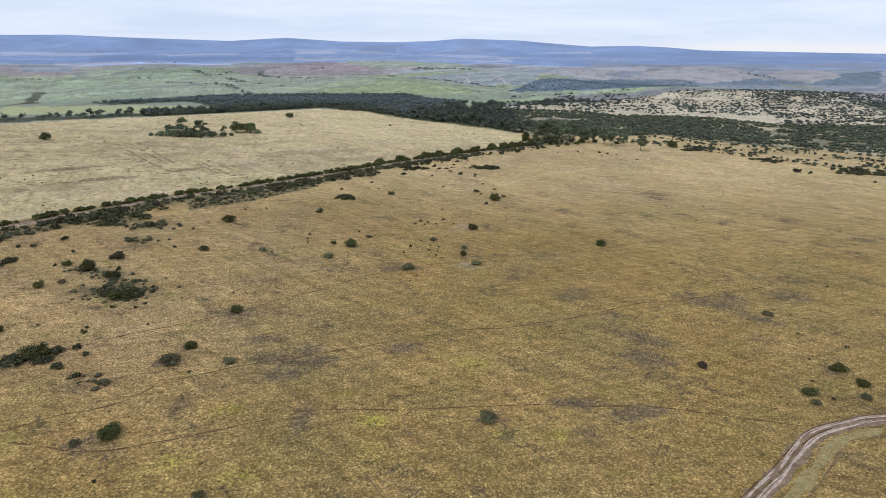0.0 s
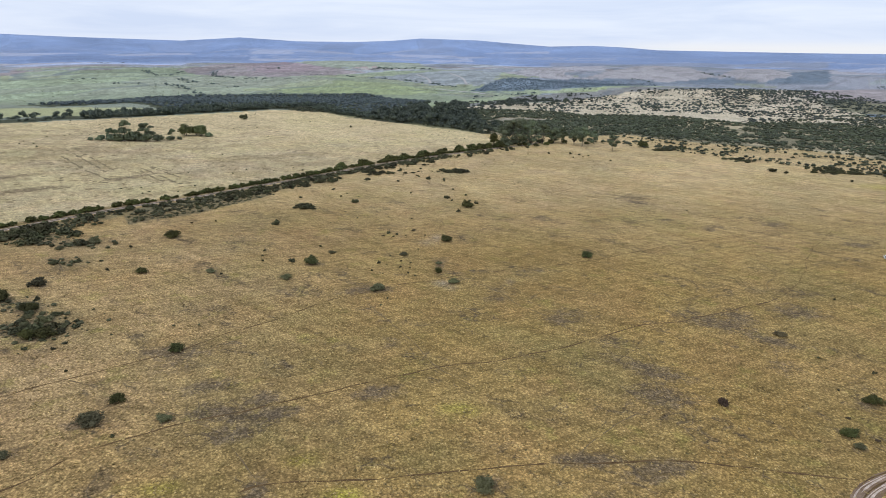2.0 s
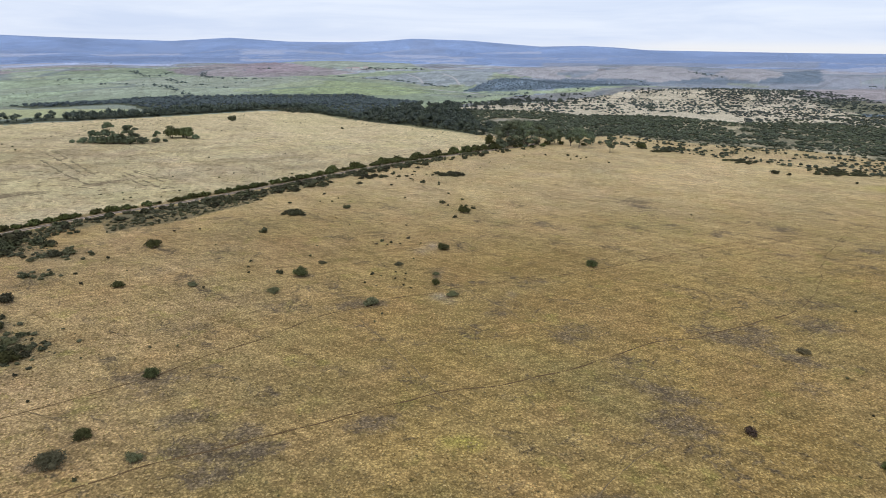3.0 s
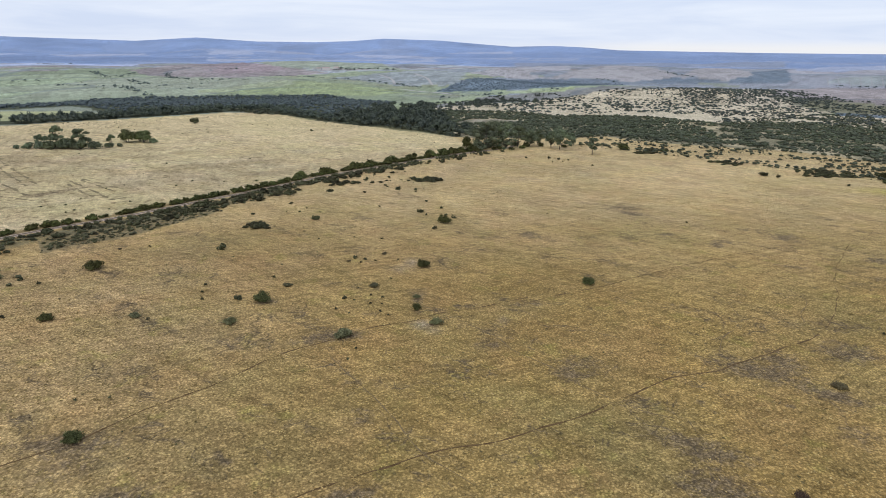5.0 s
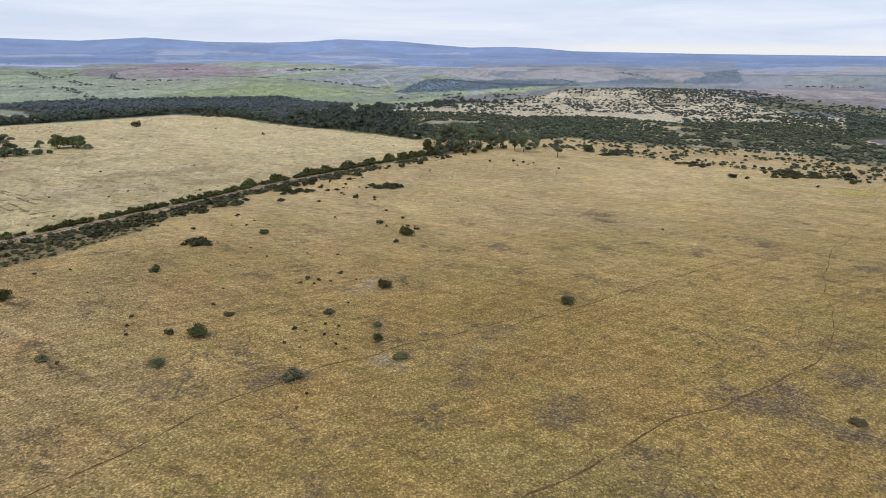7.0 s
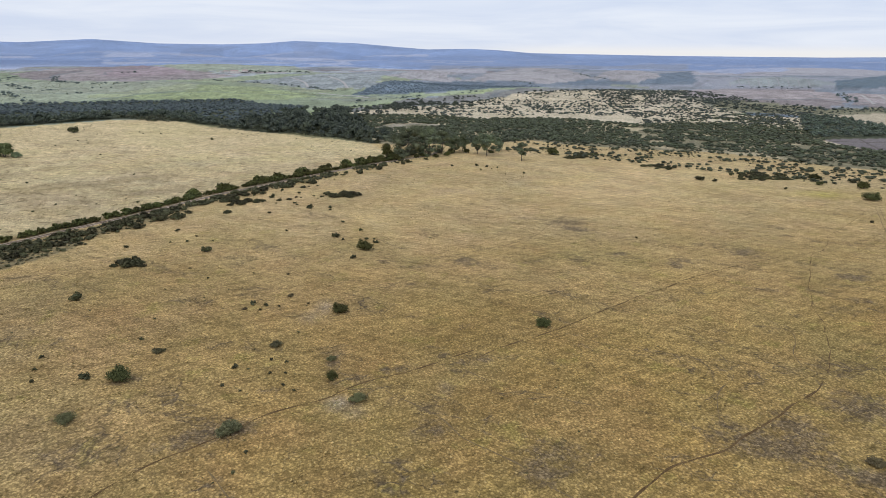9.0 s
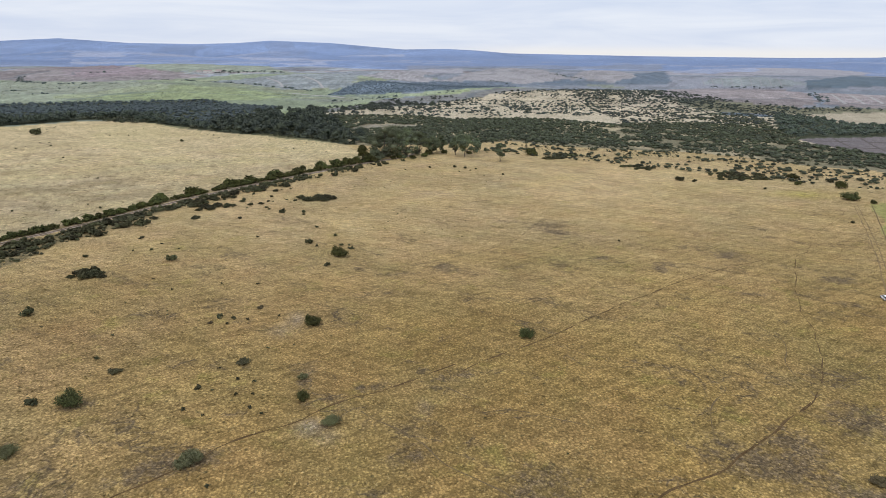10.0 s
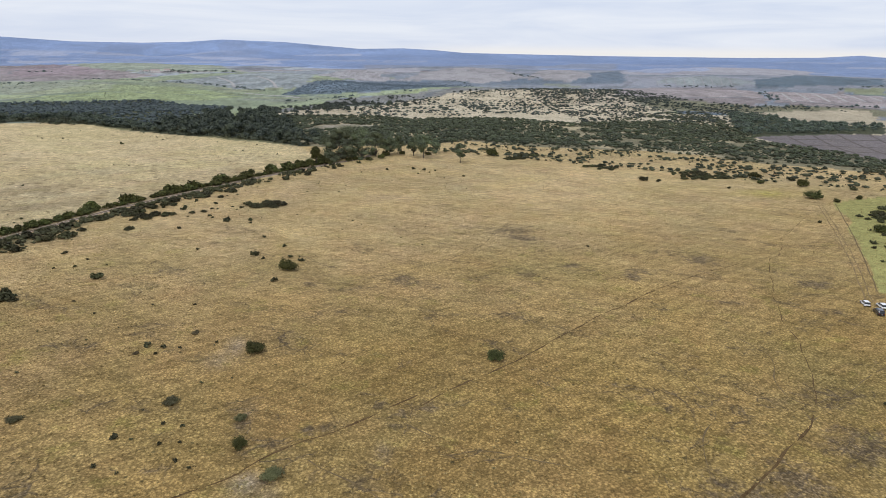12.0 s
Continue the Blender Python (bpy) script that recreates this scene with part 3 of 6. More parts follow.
FIELDS = [
    (PALE, [(-1500, -200), (-900, 300), (-507, 521), (-460, 575), (-428, 621), (-367, 692), (-295, 797), (-253, 811), (-180, 763), (-103, 722), (-34, 658), (-12, 600), (2, 566), (-27, 532), (-68, 484), (-105, 442), (-134, 400), (-160, 365), (-181, 332), (-201, 306), (-216, 280), (-229, 256), (-239, 234), (-300, 110), (-400, -200)]),
    (LIMEY, [(-639, 662), (-459, 762), (-386, 729), (-425, 669), (-553, 570)]),
    (WOOD, [(-560, 496), (-511, 525), (-464, 579), (-432, 625), (-371, 696), (-299, 801), (-320, 826), (-385, 731), (-450, 651), (-490, 596), (-560, 541)]),
    (WOOD, [(-639, 662), (-991, 1111), (-963, 1185), (-682, 742)]),
    (GREEN, [(-836, 934), (-1122, 1347), (-1178, 1983), (-1088, 2208), (-848, 1787), (-568, 1728), (-455, 1938), (-110, 1376), (-176, 1234), (-294, 1249), (-474, 1222), (-616, 1062), (-595, 749)]),
    (GREEN_B, [(-560, 1300), (-480, 1650), (-300, 1620), (-140, 1390), (-200, 1270), (-400, 1270)]),
    (WOOD, [(-595, 749), (-628, 1083), (-484, 1218), (-277, 1278), (-185, 1150), (-125, 1078), (-140, 849), (-200, 790), (-290, 810), (-383, 722), (-496, 825), (-541, 730)]),
    (MAUVE, [(-1759, 1853), (-1672, 2022), (-1339, 1705), (-1306, 1553), (-1452, 1524)]),
    (HILLTAN, [(-1897, 2238), (-1250, 2392), (-1166, 2290), (-1777, 2130)]),
    (MAUVE, [(-1076, 2056), (-1057, 2893), (-890, 2716), (-473, 2189), (-619, 1781), (-910, 1841)]),
    (GREYF, [(-415, 1919), (-195, 2168), (-7, 2267), (-32, 1648), (-172, 1602)]),
    (GREYBROWN, [(-150, 840), (-119, 1034), (-1, 1320), (172, 1464), (420, 1480), (300, 1330), (60, 1180), (-60, 930)]),
    (GREEN_B, [(-159, 844), (-119, 1034), (-1, 1320), (172, 1464), (225, 1493), (217, 1437), (46, 1372), (-90, 926), (-140, 820)]),
    (HAZE_WOOD, [(-46, 1647), (-4, 1813), (229, 2128), (461, 1991), (282, 1520), (48, 1500), (-77, 1460)]),
    (WOOD, [(-312, 816), (-269, 833), (-197, 764), (-140, 725), (-88, 692), (-39, 655), (-24, 640), (-8, 650), (-8, 700), (-33, 760), (-64, 900), (-200, 900)]),
    (TAN, [(-20, 880), (22, 1054), (129, 1254), (256, 1367), (386, 1412), (526, 1448), (640, 1450), (700, 1200), (560, 1020), (334, 950), (230, 890), (113, 890)]),
    (SCRUB, [(-19, 641), (-33, 737), (-64, 900), (45, 915), (95, 870), (225, 880), (275, 827), (391, 841), (485, 777), (405, 662), (430, 574), (420, 500), (380, 490), (317, 530), (270, 600), (185, 626), (144, 648), (126, 672), (50, 642)]),
    (CLEAR, CLEARING),
    (TAN, [(591, 1474), (629, 1387), (577, 1084), (516, 1121)]),
    (BUSHLAND, [(540, 1250), (620, 1180), (664, 1089), (700, 1052), (770, 1037), (880, 990), (980, 960), (900, 860), (700, 940), (600, 960), (520, 1050)]),
    (DRYTAN, [(581, 981), (750, 984), (830, 972), (746, 850), (697, 802), (615, 829), (604, 936)]),
    (PLOUGH, [(421, 692), (476, 703), (535, 707), (640, 690), (560, 560), (430, 520), (402, 552), (404, 583), (416, 631)]),
    (WOOD, [(599, 980), (604, 936), (600, 813), (675, 781), (597, 705), (476, 703), (421, 692), (445, 753)]),
    (DRYHILL, [(238, 2121), (340, 2255), (496, 2589), (621, 2635), (683, 2377), (732, 2209), (683, 2181), (566, 2117), (456, 2047), (410, 2085), (404, 2142), (346, 2126)]),
    (DRYHILL, [(740, 2200), (879, 2404), (1033, 2581), (994, 2359), (922, 2107), (863, 2085), (789, 2096)]),
    (DRYHILL, [(97, 2113), (152, 2251), (229, 2195), (238, 2121), (178, 2058)]),
    (HILLTAN, [(210, 2842), (420, 2808), (377, 2477), (236, 2275), (179, 2354)]),
    (HILLTAN, [(976, 2294), (1575, 2820), (1939, 2844), (1951, 2362), (1577, 2035), (1252, 2195)]),
    (GREYF, [(1024, 1942), (1115, 2035), (1317, 2092), (1288, 1877), (1267, 1783), (1100, 1850)]),
    (HAZE_WOOD, [(1317, 1889), (1577, 2035), (1672, 1968), (1764, 1845), (1587, 1669), (1224, 1737)]),
    (MAUVE, [(616, 1387), (976, 1889), (1172, 1764), (855, 1256), (766, 1101), (696, 1052), (664, 1089), (609, 1174), (550, 1253)]),
    (MAUVE, [(878, 1270), (1393, 1616), (1056, 1154), (863, 964), (763, 1037), (775, 1101)]),
    (GREEN_C, [(1409, 1634), (1535, 1618), (1416, 1499), (1375, 1540)]),
    (REDLAND, [(-932, 2276), (-1004, 2882), (-839, 2665), (-662, 2420), (-673, 2135), (-743, 1951), (-846, 2055)]),
    (HAZE_GREY, [(-1900, 2095), (-1791, 2126), (-1610, 2038), (-1396, 1717), (-1499, 1648)]),
    (HAZE_UPLAND, [(212, 3063), (842, 3065), (1632, 3462), (1388, 2935), (1070, 2737), (760, 2759), (536, 2735), (198, 2842)]),
    (HAZE_VALE, [(149, 2093), (425, 2142), (493, 2061), (667, 2214), (768, 2157), (812, 2097), (1047, 2436), (1207, 2548), (957, 2003), (743, 2080), (482, 2011), (112, 1550)]),
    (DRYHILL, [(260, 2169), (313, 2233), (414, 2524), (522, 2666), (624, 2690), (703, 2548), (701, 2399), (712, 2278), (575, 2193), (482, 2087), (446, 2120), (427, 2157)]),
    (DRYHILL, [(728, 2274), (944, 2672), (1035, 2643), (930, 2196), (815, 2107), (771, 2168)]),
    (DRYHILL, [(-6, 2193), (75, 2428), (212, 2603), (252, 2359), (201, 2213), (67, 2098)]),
    (HAZE_STRIPE, [(-2936, 3113), (-2804, 3199), (-2570, 3299), (-2265, 3363), (-2326, 3024), (-2573, 2723)]),
    (HAZE_STRIPE, [(-2255, 3455), (-1915, 3825), (-1774, 3613), (-2020, 3246)]),
    (HAZE_STRIPE, [(-1630, 4077), (-1409, 4193), (-1332, 4075), (-1465, 3659)]),
    (HAZE_DEEP, [(-2127, 2764), (-1366, 3385), (-1155, 2858), (-1787, 2316)]),
    (HAZE_STRIPE, [(-1777, 2094), (-1691, 2191), (-1290, 2518), (-1183, 2332), (-1535, 1987)]),
    (HAZE_STRIPE, [(-759, 4228), (-308, 4200), (-277, 3781), (-642, 3970)]),
    (HAZE_STRIPE, [(-132, 4366), (307, 4523), (300, 4406)]),
    (HAZE_STRIPE, [(-397, 3157), (-200, 3583), (-151, 3235), (-287, 2895)]),
    (HAZE_STRIPE, [(1184, 2490), (1497, 2884), (1752, 2785), (1683, 2638), (1275, 2309)]),
    (SAGE, [(-959, 2845), (-676, 2886), (-388, 2882), (-201, 2226), (-562, 2397), (-684, 2438)]),
    (GREYBROWN, [(-9, 1317), (79, 1402), (150, 1421), (222, 1401), (183, 1340), (89, 1264), (27, 1203)]),
    (LEAFGREEN, [(-167, 885), (-122, 1056), (-65, 1226), (37, 1454), (86, 1488), (160, 1502), (202, 1497), (194, 1447), (151, 1432), (80, 1415), (34, 1385), (-50, 1118), (-125, 911)]),
    (LIME, [(260, 409), (271, 414), (330, 430), (330, 330), (190, 270), (166, 290), (189, 318), (220, 357)]),
]
HEDGE_TRACK = [(-321, 60), (-261, 172), (-230, 234), (-220, 256), (-207, 280), (-192, 306), (-172, 332), (-151, 365), (-127, 400), (-101, 442), (-68, 484), (-27, 532), (0, 560), (12, 571), (22, 583), (27, 598), (22, 612)]
TRACK_BELT = [(-182, 292), (-182, 309), (-176, 322), (-155, 343), (-136, 356), (-131, 349), (-145, 321), (-153, 303), (-167, 288), (-173, 279)]
CLUMPS = [(-138, 175, 13, 9), (-152, 189, 8, 5), (-196, 253, 13, 10), (-175, 249, 12, 6), (-166, 228, 8, 4), (-108, 120, 5, 3), (-163, 190, 6, 4)]
SCRUB_AT = [c for c, _ in FIELDS].index(SCRUB)
# patches of bare, greyish or yellow growth in the near field: x, y, half length, half width, turn, colour
FADED = (0.2, 0.155, 0.09)
BARE, YELLOW, OLIVE = (0.15, 0.118, 0.076), (0.40, 0.36, 0.06), (0.17, 0.155, 0.06)
PATCHES = [
    (-92, 166, 14, 6, 10, BARE), (-48, 218, 11, 5, 20, BARE), (12, 133, 12, 3.5, 5, BARE), (28, 133, 9, 4, 0, BARE),
    (20, 164, 14, 8, -30, OLIVE), (34, 172, 13, 6, -25, BARE), (3, 184, 20, 8, -30, OLIVE), (60, 206, 17, 8, -20, BARE),
    (72, 196, 13, 5, -35, BARE), (-67, 140, 12, 6, 10, BARE), (-52, 132, 16, 8, -10, OLIVE), (-50, 107, 14, 8, -40, OLIVE),
    (-88, 96, 12, 3, 0, BARE), (-20, 131, 12, 6, 20, OLIVE), (-4, 117, 2.2, 1.4, 0, YELLOW), (-14, 148, 5, 2.5, 0, YELLOW),
]
PATCHES_B = [
    (-30, 106, 4, 2.5, 0, YELLOW), (-33, 117, 4, 2, 0, YELLOW), (240, 436, 22, 12, 0, YELLOW), (8, 245, 5, 2.5, 20, BARE),
    (-12, 243, 5, 3, 0, BARE), (60, 330, 26, 10, 15, OLIVE), (150, 300, 10, 6, 0, BARE), (106, 240, 14, 9, 0, OLIVE),
    (90, 218, 12, 9, 0, BARE), (-140, 175, 20, 14, 0, OLIVE), (-110, 300, 30, 16, 30, OLIVE), (-30, 345, 16, 9, 0, OLIVE), (-36, 276, 5, 1.6, 20, STONY), (-25, 225, 4, 1.6, -20, STONY),
    (-29, 250, 2.2, 1.1, 10, STONY), (-34, 281, 2.6, 1.3, 10, STONY), (-26, 227, 2.4, 1.2, 10, STONY), (-53, 281, 1.6, 0.8, 10, STONY), (-2, 233, 1.8, 0.9, 10, STONY), (-82, 276, 2.0, 1.0, 10, STONY),
    (-68, 115, 3.6, 2.0, 15, YELLOW), (-69, 96, 3.6, 2.0, 15, YELLOW), (-55, 94, 3.6, 2.0, 15, YELLOW), (-34, 117, 3.6, 2.0, 15, YELLOW), (-45, 126, 3.6, 2.0, 15, YELLOW), (7, 119, 3.6, 2.0, 15, YELLOW),
    (-62, 133, 9.0, 5.0, 25, BARE), (-56, 141, 9.0, 5.0, 25, BARE), (-75, 151, 9.0, 5.0, 25, BARE), (25, 131, 9.0, 5.0, 25, BARE), (-34, 153, 9.0, 5.0, 25, BARE),
    (-260, 330, 26, 9, 50, BARE), (-230, 372, 24, 6, 60, BARE), (-300, 350, 34, 8, 50, BARE), (-210, 345, 14, 5, 50, OLIVE),
]
PATCHES_C = [
    (-53, 217, 13, 5, 28, BARE), (-76, 212, 10, 7, 0, FADED), (-7, 216, 7, 6, 0, FADED), (12, 201, 6, 5, -25, BARE), (33, 160, 11, 8, -15, BARE),
    (69, 211, 8, 9, 10, BARE), (55, 214, 5, 6, 0, FADED), (-88, 164, 10, 13, 10, FADED), (14, 121, 6, 6, 10, FADED), (-50, 115, 4, 9, 10, BARE),
    (-60, 147, 6, 5, 10, BARE), (69, 179, 7, 7, 10, FADED), (-36, 179, 5, 6, 0, FADED), (26, 188, 6, 6, 0, FADED), (-2, 244, 3.6, 1.4, -7, BARE),
]
PATCHES_D = [
    (-16, 242, 2.7, 1.8, -9, BARE), (-29, 247, 2.8, 3.6, -18, BARE), (67, 377, 15, 13, -7, FADED), (75, 330, 8, 5, -7, FADED), (15, 321, 10, 6, -8, FADED),
    (97, 321, 9, 8, -6, FADED), (127, 330, 12, 12, -9, FADED), (-62, 343, 12, 8, -9, FADED), (-42, 233, 4, 4, 0, FADED), (16, 206, 11, 10, 10, FADED),
    (70, 366, 11, 5, -20, BARE), (14, 325, 6, 4, 25, BARE), (75, 330, 6, 4, 0, BARE), (92, 316, 4, 7, -10, BARE), (93, 287, 7, 4, -20, FADED),
    (127, 330, 10, 5, 30, BARE), (138, 278, 9, 4, -25, FADED), (116, 267, 5, 3, 0, BARE), (94, 237, 5, 5, 20, FADED), (51, 386, 9, 5, -10, FADED),
    (-2, 318, 12, 3, 10, FADED), (40, 322, 9, 3, 15, FADED), (110, 290, 12, 3, -25, FADED), (150, 300, 14, 3, -30, FADED),
]


def smooth_line(pts, step):
    """Points every few metres along a curve through the given points."""
    p = [np.array(q, float) for q in pts]
    p = [2 * p[0] - p[1]] + p + [2 * p[-1] - p[-2]]
    out = []
    for a, b, c, d in zip(p, p[1:], p[2:], p[3:]):
        n = max(1, int(np.linalg.norm(c - b) / step))
        for i in range(n):
            t = i / n
            out.append(0.5 * (2 * b + (c - a) * t + (2 * a - 5 * b + 4 * c - d) * t * t + (3 * b - a - 3 * c + d) * t ** 3))
    return np.array(out + [p[-2]])


LATTICE = np.random.default_rng(3).random((256, 256))


def mottle(x, y, size, octaves=4):
    """Natural unevenness between 0 and 1, with the coarsest blotches of that size."""
    total, amp, out = 0.0, 1.0, 0.0
    for k in range(octaves):
        u, v = np.asarray(x) * 2 ** k / size + 17.3 * k, np.asarray(y) * 2 ** k / size + 9.1 * k
        i, j = np.floor(u).astype(int), np.floor(v).astype(int)
        fu, fv = u - i, v - j
        fu, fv = fu * fu * (3 - 2 * fu), fv * fv * (3 - 2 * fv)
        a, b = LATTICE[i % 256, j % 256], LATTICE[(i + 1) % 256, j % 256]
        c, d = LATTICE[i % 256, (j + 1) % 256], LATTICE[(i + 1) % 256, (j + 1) % 256]
        out = out + amp * ((a * (1 - fu) + b * fu) * (1 - fv) + (c * (1 - fu) + d * fu) * fv)
        total += amp
        amp *= 0.6
    return out / total


def patch_weight(x, y, px, py, a, b, turn):
    k, n = math.cos(radians(turn)), math.sin(radians(turn))
    u, v = ((x - px) * k + (y - py) * n) / a, (-(x - px) * n + (y - py) * k) / b
    return np.exp(-(u * u + v * v) * 1.1)


def bare_shade_at(x, y):
    """How worn the ground is: the bare patches, and round the larger shrubs trodden ground that is painted contact
    shade too.
    """
    w = np.zeros(np.shape(x))
    for px, py, a, b, turn, c in PATCHES + PATCHES_B + PATCHES_C + PATCHES_D:
        if c in (BARE, FADED):
            w = np.maximum(w, (0.78 if c == BARE else 0.58) * patch_weight(x, y, px, py, a, b, turn))
    for px, py, wide in DARK_SHRUBS + GREY_SHRUBS + LOW_SHRUBS[:6]:
        if wide >= 2.5 and py < 300:
            w = np.maximum(w, 0.7 * patch_weight(x, y, px - 0.3 * wide * math.sin(px), py - 0.2 * wide * math.cos(py), wide * 0.95, wide * 0.75, 40 * math.sin(py)))
    return w


def land_colour(x, y):
    """What grows where, hazed with distance: colour, and in the fourth value how strongly tall grass varies it."""
    x0, y0 = x, y
    d = np.hypot(x + 10, y - 70)
    az = np.degrees(np.arctan2(x + 10, y - 70))
    x = x + wave(x0, y0, 23, 1.0) * np.clip(d * 0.006, 0.3, 9)
    y = y + wave(x0, y0, 27, 2.0) * np.clip(d * 0.006, 0.3, 9)
    col = np.empty((len(x), 4))
    # gold pales with distance: grazing view and haze painted into the grass
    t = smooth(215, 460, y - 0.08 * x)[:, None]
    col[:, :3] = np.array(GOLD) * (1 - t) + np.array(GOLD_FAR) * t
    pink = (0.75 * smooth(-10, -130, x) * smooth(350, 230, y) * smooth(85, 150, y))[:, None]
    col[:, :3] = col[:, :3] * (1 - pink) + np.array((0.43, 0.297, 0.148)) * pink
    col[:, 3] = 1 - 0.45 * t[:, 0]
    # a patchwork of fields between one and four kilometres off, their colours cooled for haze
    rng = np.random.default_rng(5)
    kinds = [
        (1050, 2100, 80, [GREEN, GREEN_C, GREEN, SAGE, GREEN_C, GREEN], [HAZE_GREY, HAZE_WOOD, HAZE_GREY, HAZE_GREY_B, HAZE_WOOD, HAZE_GREY_B]),
        (2100, 2750, 90, [SAGE, MAUVE, GREYF, HAZE_GREY_B, GREYF, HAZE_GREY_B], [HAZE_GREY, HAZE_GREY_B, HAZE_GREY_C, HAZE_GREY, HAZE_GREY_C, HAZE_GREY_B]),
        (2750, 4990, 260, [HAZE_BLUE, HAZE_BLUE, HAZE_BLUE, HAZE_BLUE_B, HAZE_BLUE, HAZE_BLUE, HAZE_BLUE_B, HAZE_BLUE_C], [HAZE_BLUE, HAZE_BLUE, HAZE_BLUE_B, HAZE_BLUE, HAZE_BLUE_B, HAZE_BLUE, HAZE_BLUE, HAZE_BLUE_C]),
    ]
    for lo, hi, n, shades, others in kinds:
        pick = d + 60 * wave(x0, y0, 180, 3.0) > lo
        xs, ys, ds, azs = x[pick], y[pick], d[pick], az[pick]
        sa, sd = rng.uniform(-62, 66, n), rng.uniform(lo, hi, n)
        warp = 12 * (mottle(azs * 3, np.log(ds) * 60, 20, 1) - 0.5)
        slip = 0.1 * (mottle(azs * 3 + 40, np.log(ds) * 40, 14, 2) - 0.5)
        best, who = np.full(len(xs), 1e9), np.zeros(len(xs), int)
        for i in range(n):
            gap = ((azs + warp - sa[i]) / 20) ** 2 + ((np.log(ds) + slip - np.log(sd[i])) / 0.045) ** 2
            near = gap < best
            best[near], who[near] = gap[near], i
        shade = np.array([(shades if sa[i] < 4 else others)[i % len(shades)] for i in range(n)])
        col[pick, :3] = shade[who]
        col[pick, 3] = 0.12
    # land beside and behind, up to the first fields
    mid = (d > 620) & (d < 1080) & (col[:, 3] > 0.15)
    col[mid, :3], col[mid, 3] = np.where(az[mid, None] < -4, SAGE, TAN), 0.3
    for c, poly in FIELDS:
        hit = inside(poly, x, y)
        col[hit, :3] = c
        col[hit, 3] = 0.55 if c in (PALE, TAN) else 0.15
    veld = (0.85 * inside(FIELDS[SCRUB_AT][1], x, y) * smooth(0.62, 0.5, mottle(x0, y0, 60, 4)))[:, None]
    col[:, :3] = col[:, :3] * (1 - veld) + np.array((0.17, 0.158, 0.1)) * veld
    for px, py, a, b, turn, c in PATCHES + PATCHES_B + PATCHES_C + PATCHES_D:
        if c in (BARE, FADED):
            continue
        w = (patch_weight(x0, y0, px, py, a, b, turn) * (0.7 + 0.3 * wave(x0, y0, 2.5, px)) * (0.75 if c in (STONY, YELLOW) else 0.5))[:, None]
        col[:, :3] = col[:, :3] * (1 - w) + np.array(c) * w
    col[:, :3] *= (1 + 0.24 * smooth(400, 650, y0) * inside(FIELDS[0][1], x0, y0))[:, None]
    straw = inside(FIELDS[0][1], x0, y0)
    col[:, :3] *= (1 + 0.26 * straw * (np.random.default_rng(6).random(len(d)) - 0.5))[:, None]
    # dull grey-green growth along the near side of the farm track
    line = smooth_line(HEDGE_TRACK[:13], 4.0)
    by = (x0 < 20) & (y0 > 60) & (y0 < 560) & (d < 620)
    gap = x0[by] - np.interp(y0[by], line[:, 1], line[:, 0])
    off = gap * 0.8 - 9 * np.clip(mottle(x0[by], y0[by], 22, 4) - 0.5, -0.4, 0.4)
    reach = np.interp(y0[by], [150, 240, 280, 380, 440, 560], [18, 17, 13, 17, 7, 5])
    w = (0.72 * smooth(2.5, 5, gap * 0.8) * (1 - smooth(reach - 2.5, reach + 2.5, off)) * (y0[by] > 150))[:, None]
    col[by, :3] = col[by, :3] * (1 - w) + np.array((0.13, 0.12, 0.07)) * w
    col[by, 3] *= 1 - 0.7 * w[:, 0]
    belt_here = inside(TRACK_BELT, x, y)
    col[belt_here, :3] = 0.3 * col[belt_here, :3] + 0.7 * np.array((0.125, 0.115, 0.07))
    col[belt_here, 3] *= 0.4
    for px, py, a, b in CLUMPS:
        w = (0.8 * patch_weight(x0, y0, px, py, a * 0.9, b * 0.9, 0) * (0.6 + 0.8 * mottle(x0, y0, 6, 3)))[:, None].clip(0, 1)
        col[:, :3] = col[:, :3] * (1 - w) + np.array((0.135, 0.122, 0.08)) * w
    # shade under the hedge row, painted as darker brown ground
    w = (0.6 * smooth(-7.5, -5, gap * 0.8) * (1 - smooth(-2.5, -1.5, gap * 0.8)))[:, None]
    col[by, :3] = col[by, :3] * (1 - w) + np.array((0.16, 0.125, 0.07)) * w
    # unevenness within the fields, then clumps of growth on the farmed slopes
    far = smooth(500, 1100, d)
    col[:, :3] *= (1 + (0.35 - 0.2 * far) * ((mottle(x0, y0, 70) * (1 - far) + mottle(x0, y0, 150) * far) - 0.5) * 1.2)[:, None]
    rows = smooth(1150, 1300, d) * (1 - smooth(2300, 2700, d)) * (az < 6)
    col[:, :3] *= (1 + 0.3 * rows * (np.random.default_rng(2).random(len(d)) - 0.55))[:, None]
    near = (1 - smooth(450, 700, d)) * (col[:, 3] > 0.4)
    for k, size, amp in ((0, 31, 0.1), (2, 23, 0.22), (0, 8, 0.08), (1, 11, 0.06)):
        col[:, k] *= 1 + near * amp * (mottle(x0 + 70 * k, y0 - 40 * k + size, size) - 0.5)
    col[:, :3] *= (1 + 0.4 * near * (mottle(x0 * 1.1 + y0 * 0.4, y0 * 1.3, 13) - 0.5))[:, None]
    lumps = far * (1 - smooth(2600, 3200, d)) * smooth(0.55, 0.7, mottle(x0 * 1.3, y0 * 0.8, 34, 3))
    col[:, :3] *= (1 - 0.22 * lumps)[:, None]
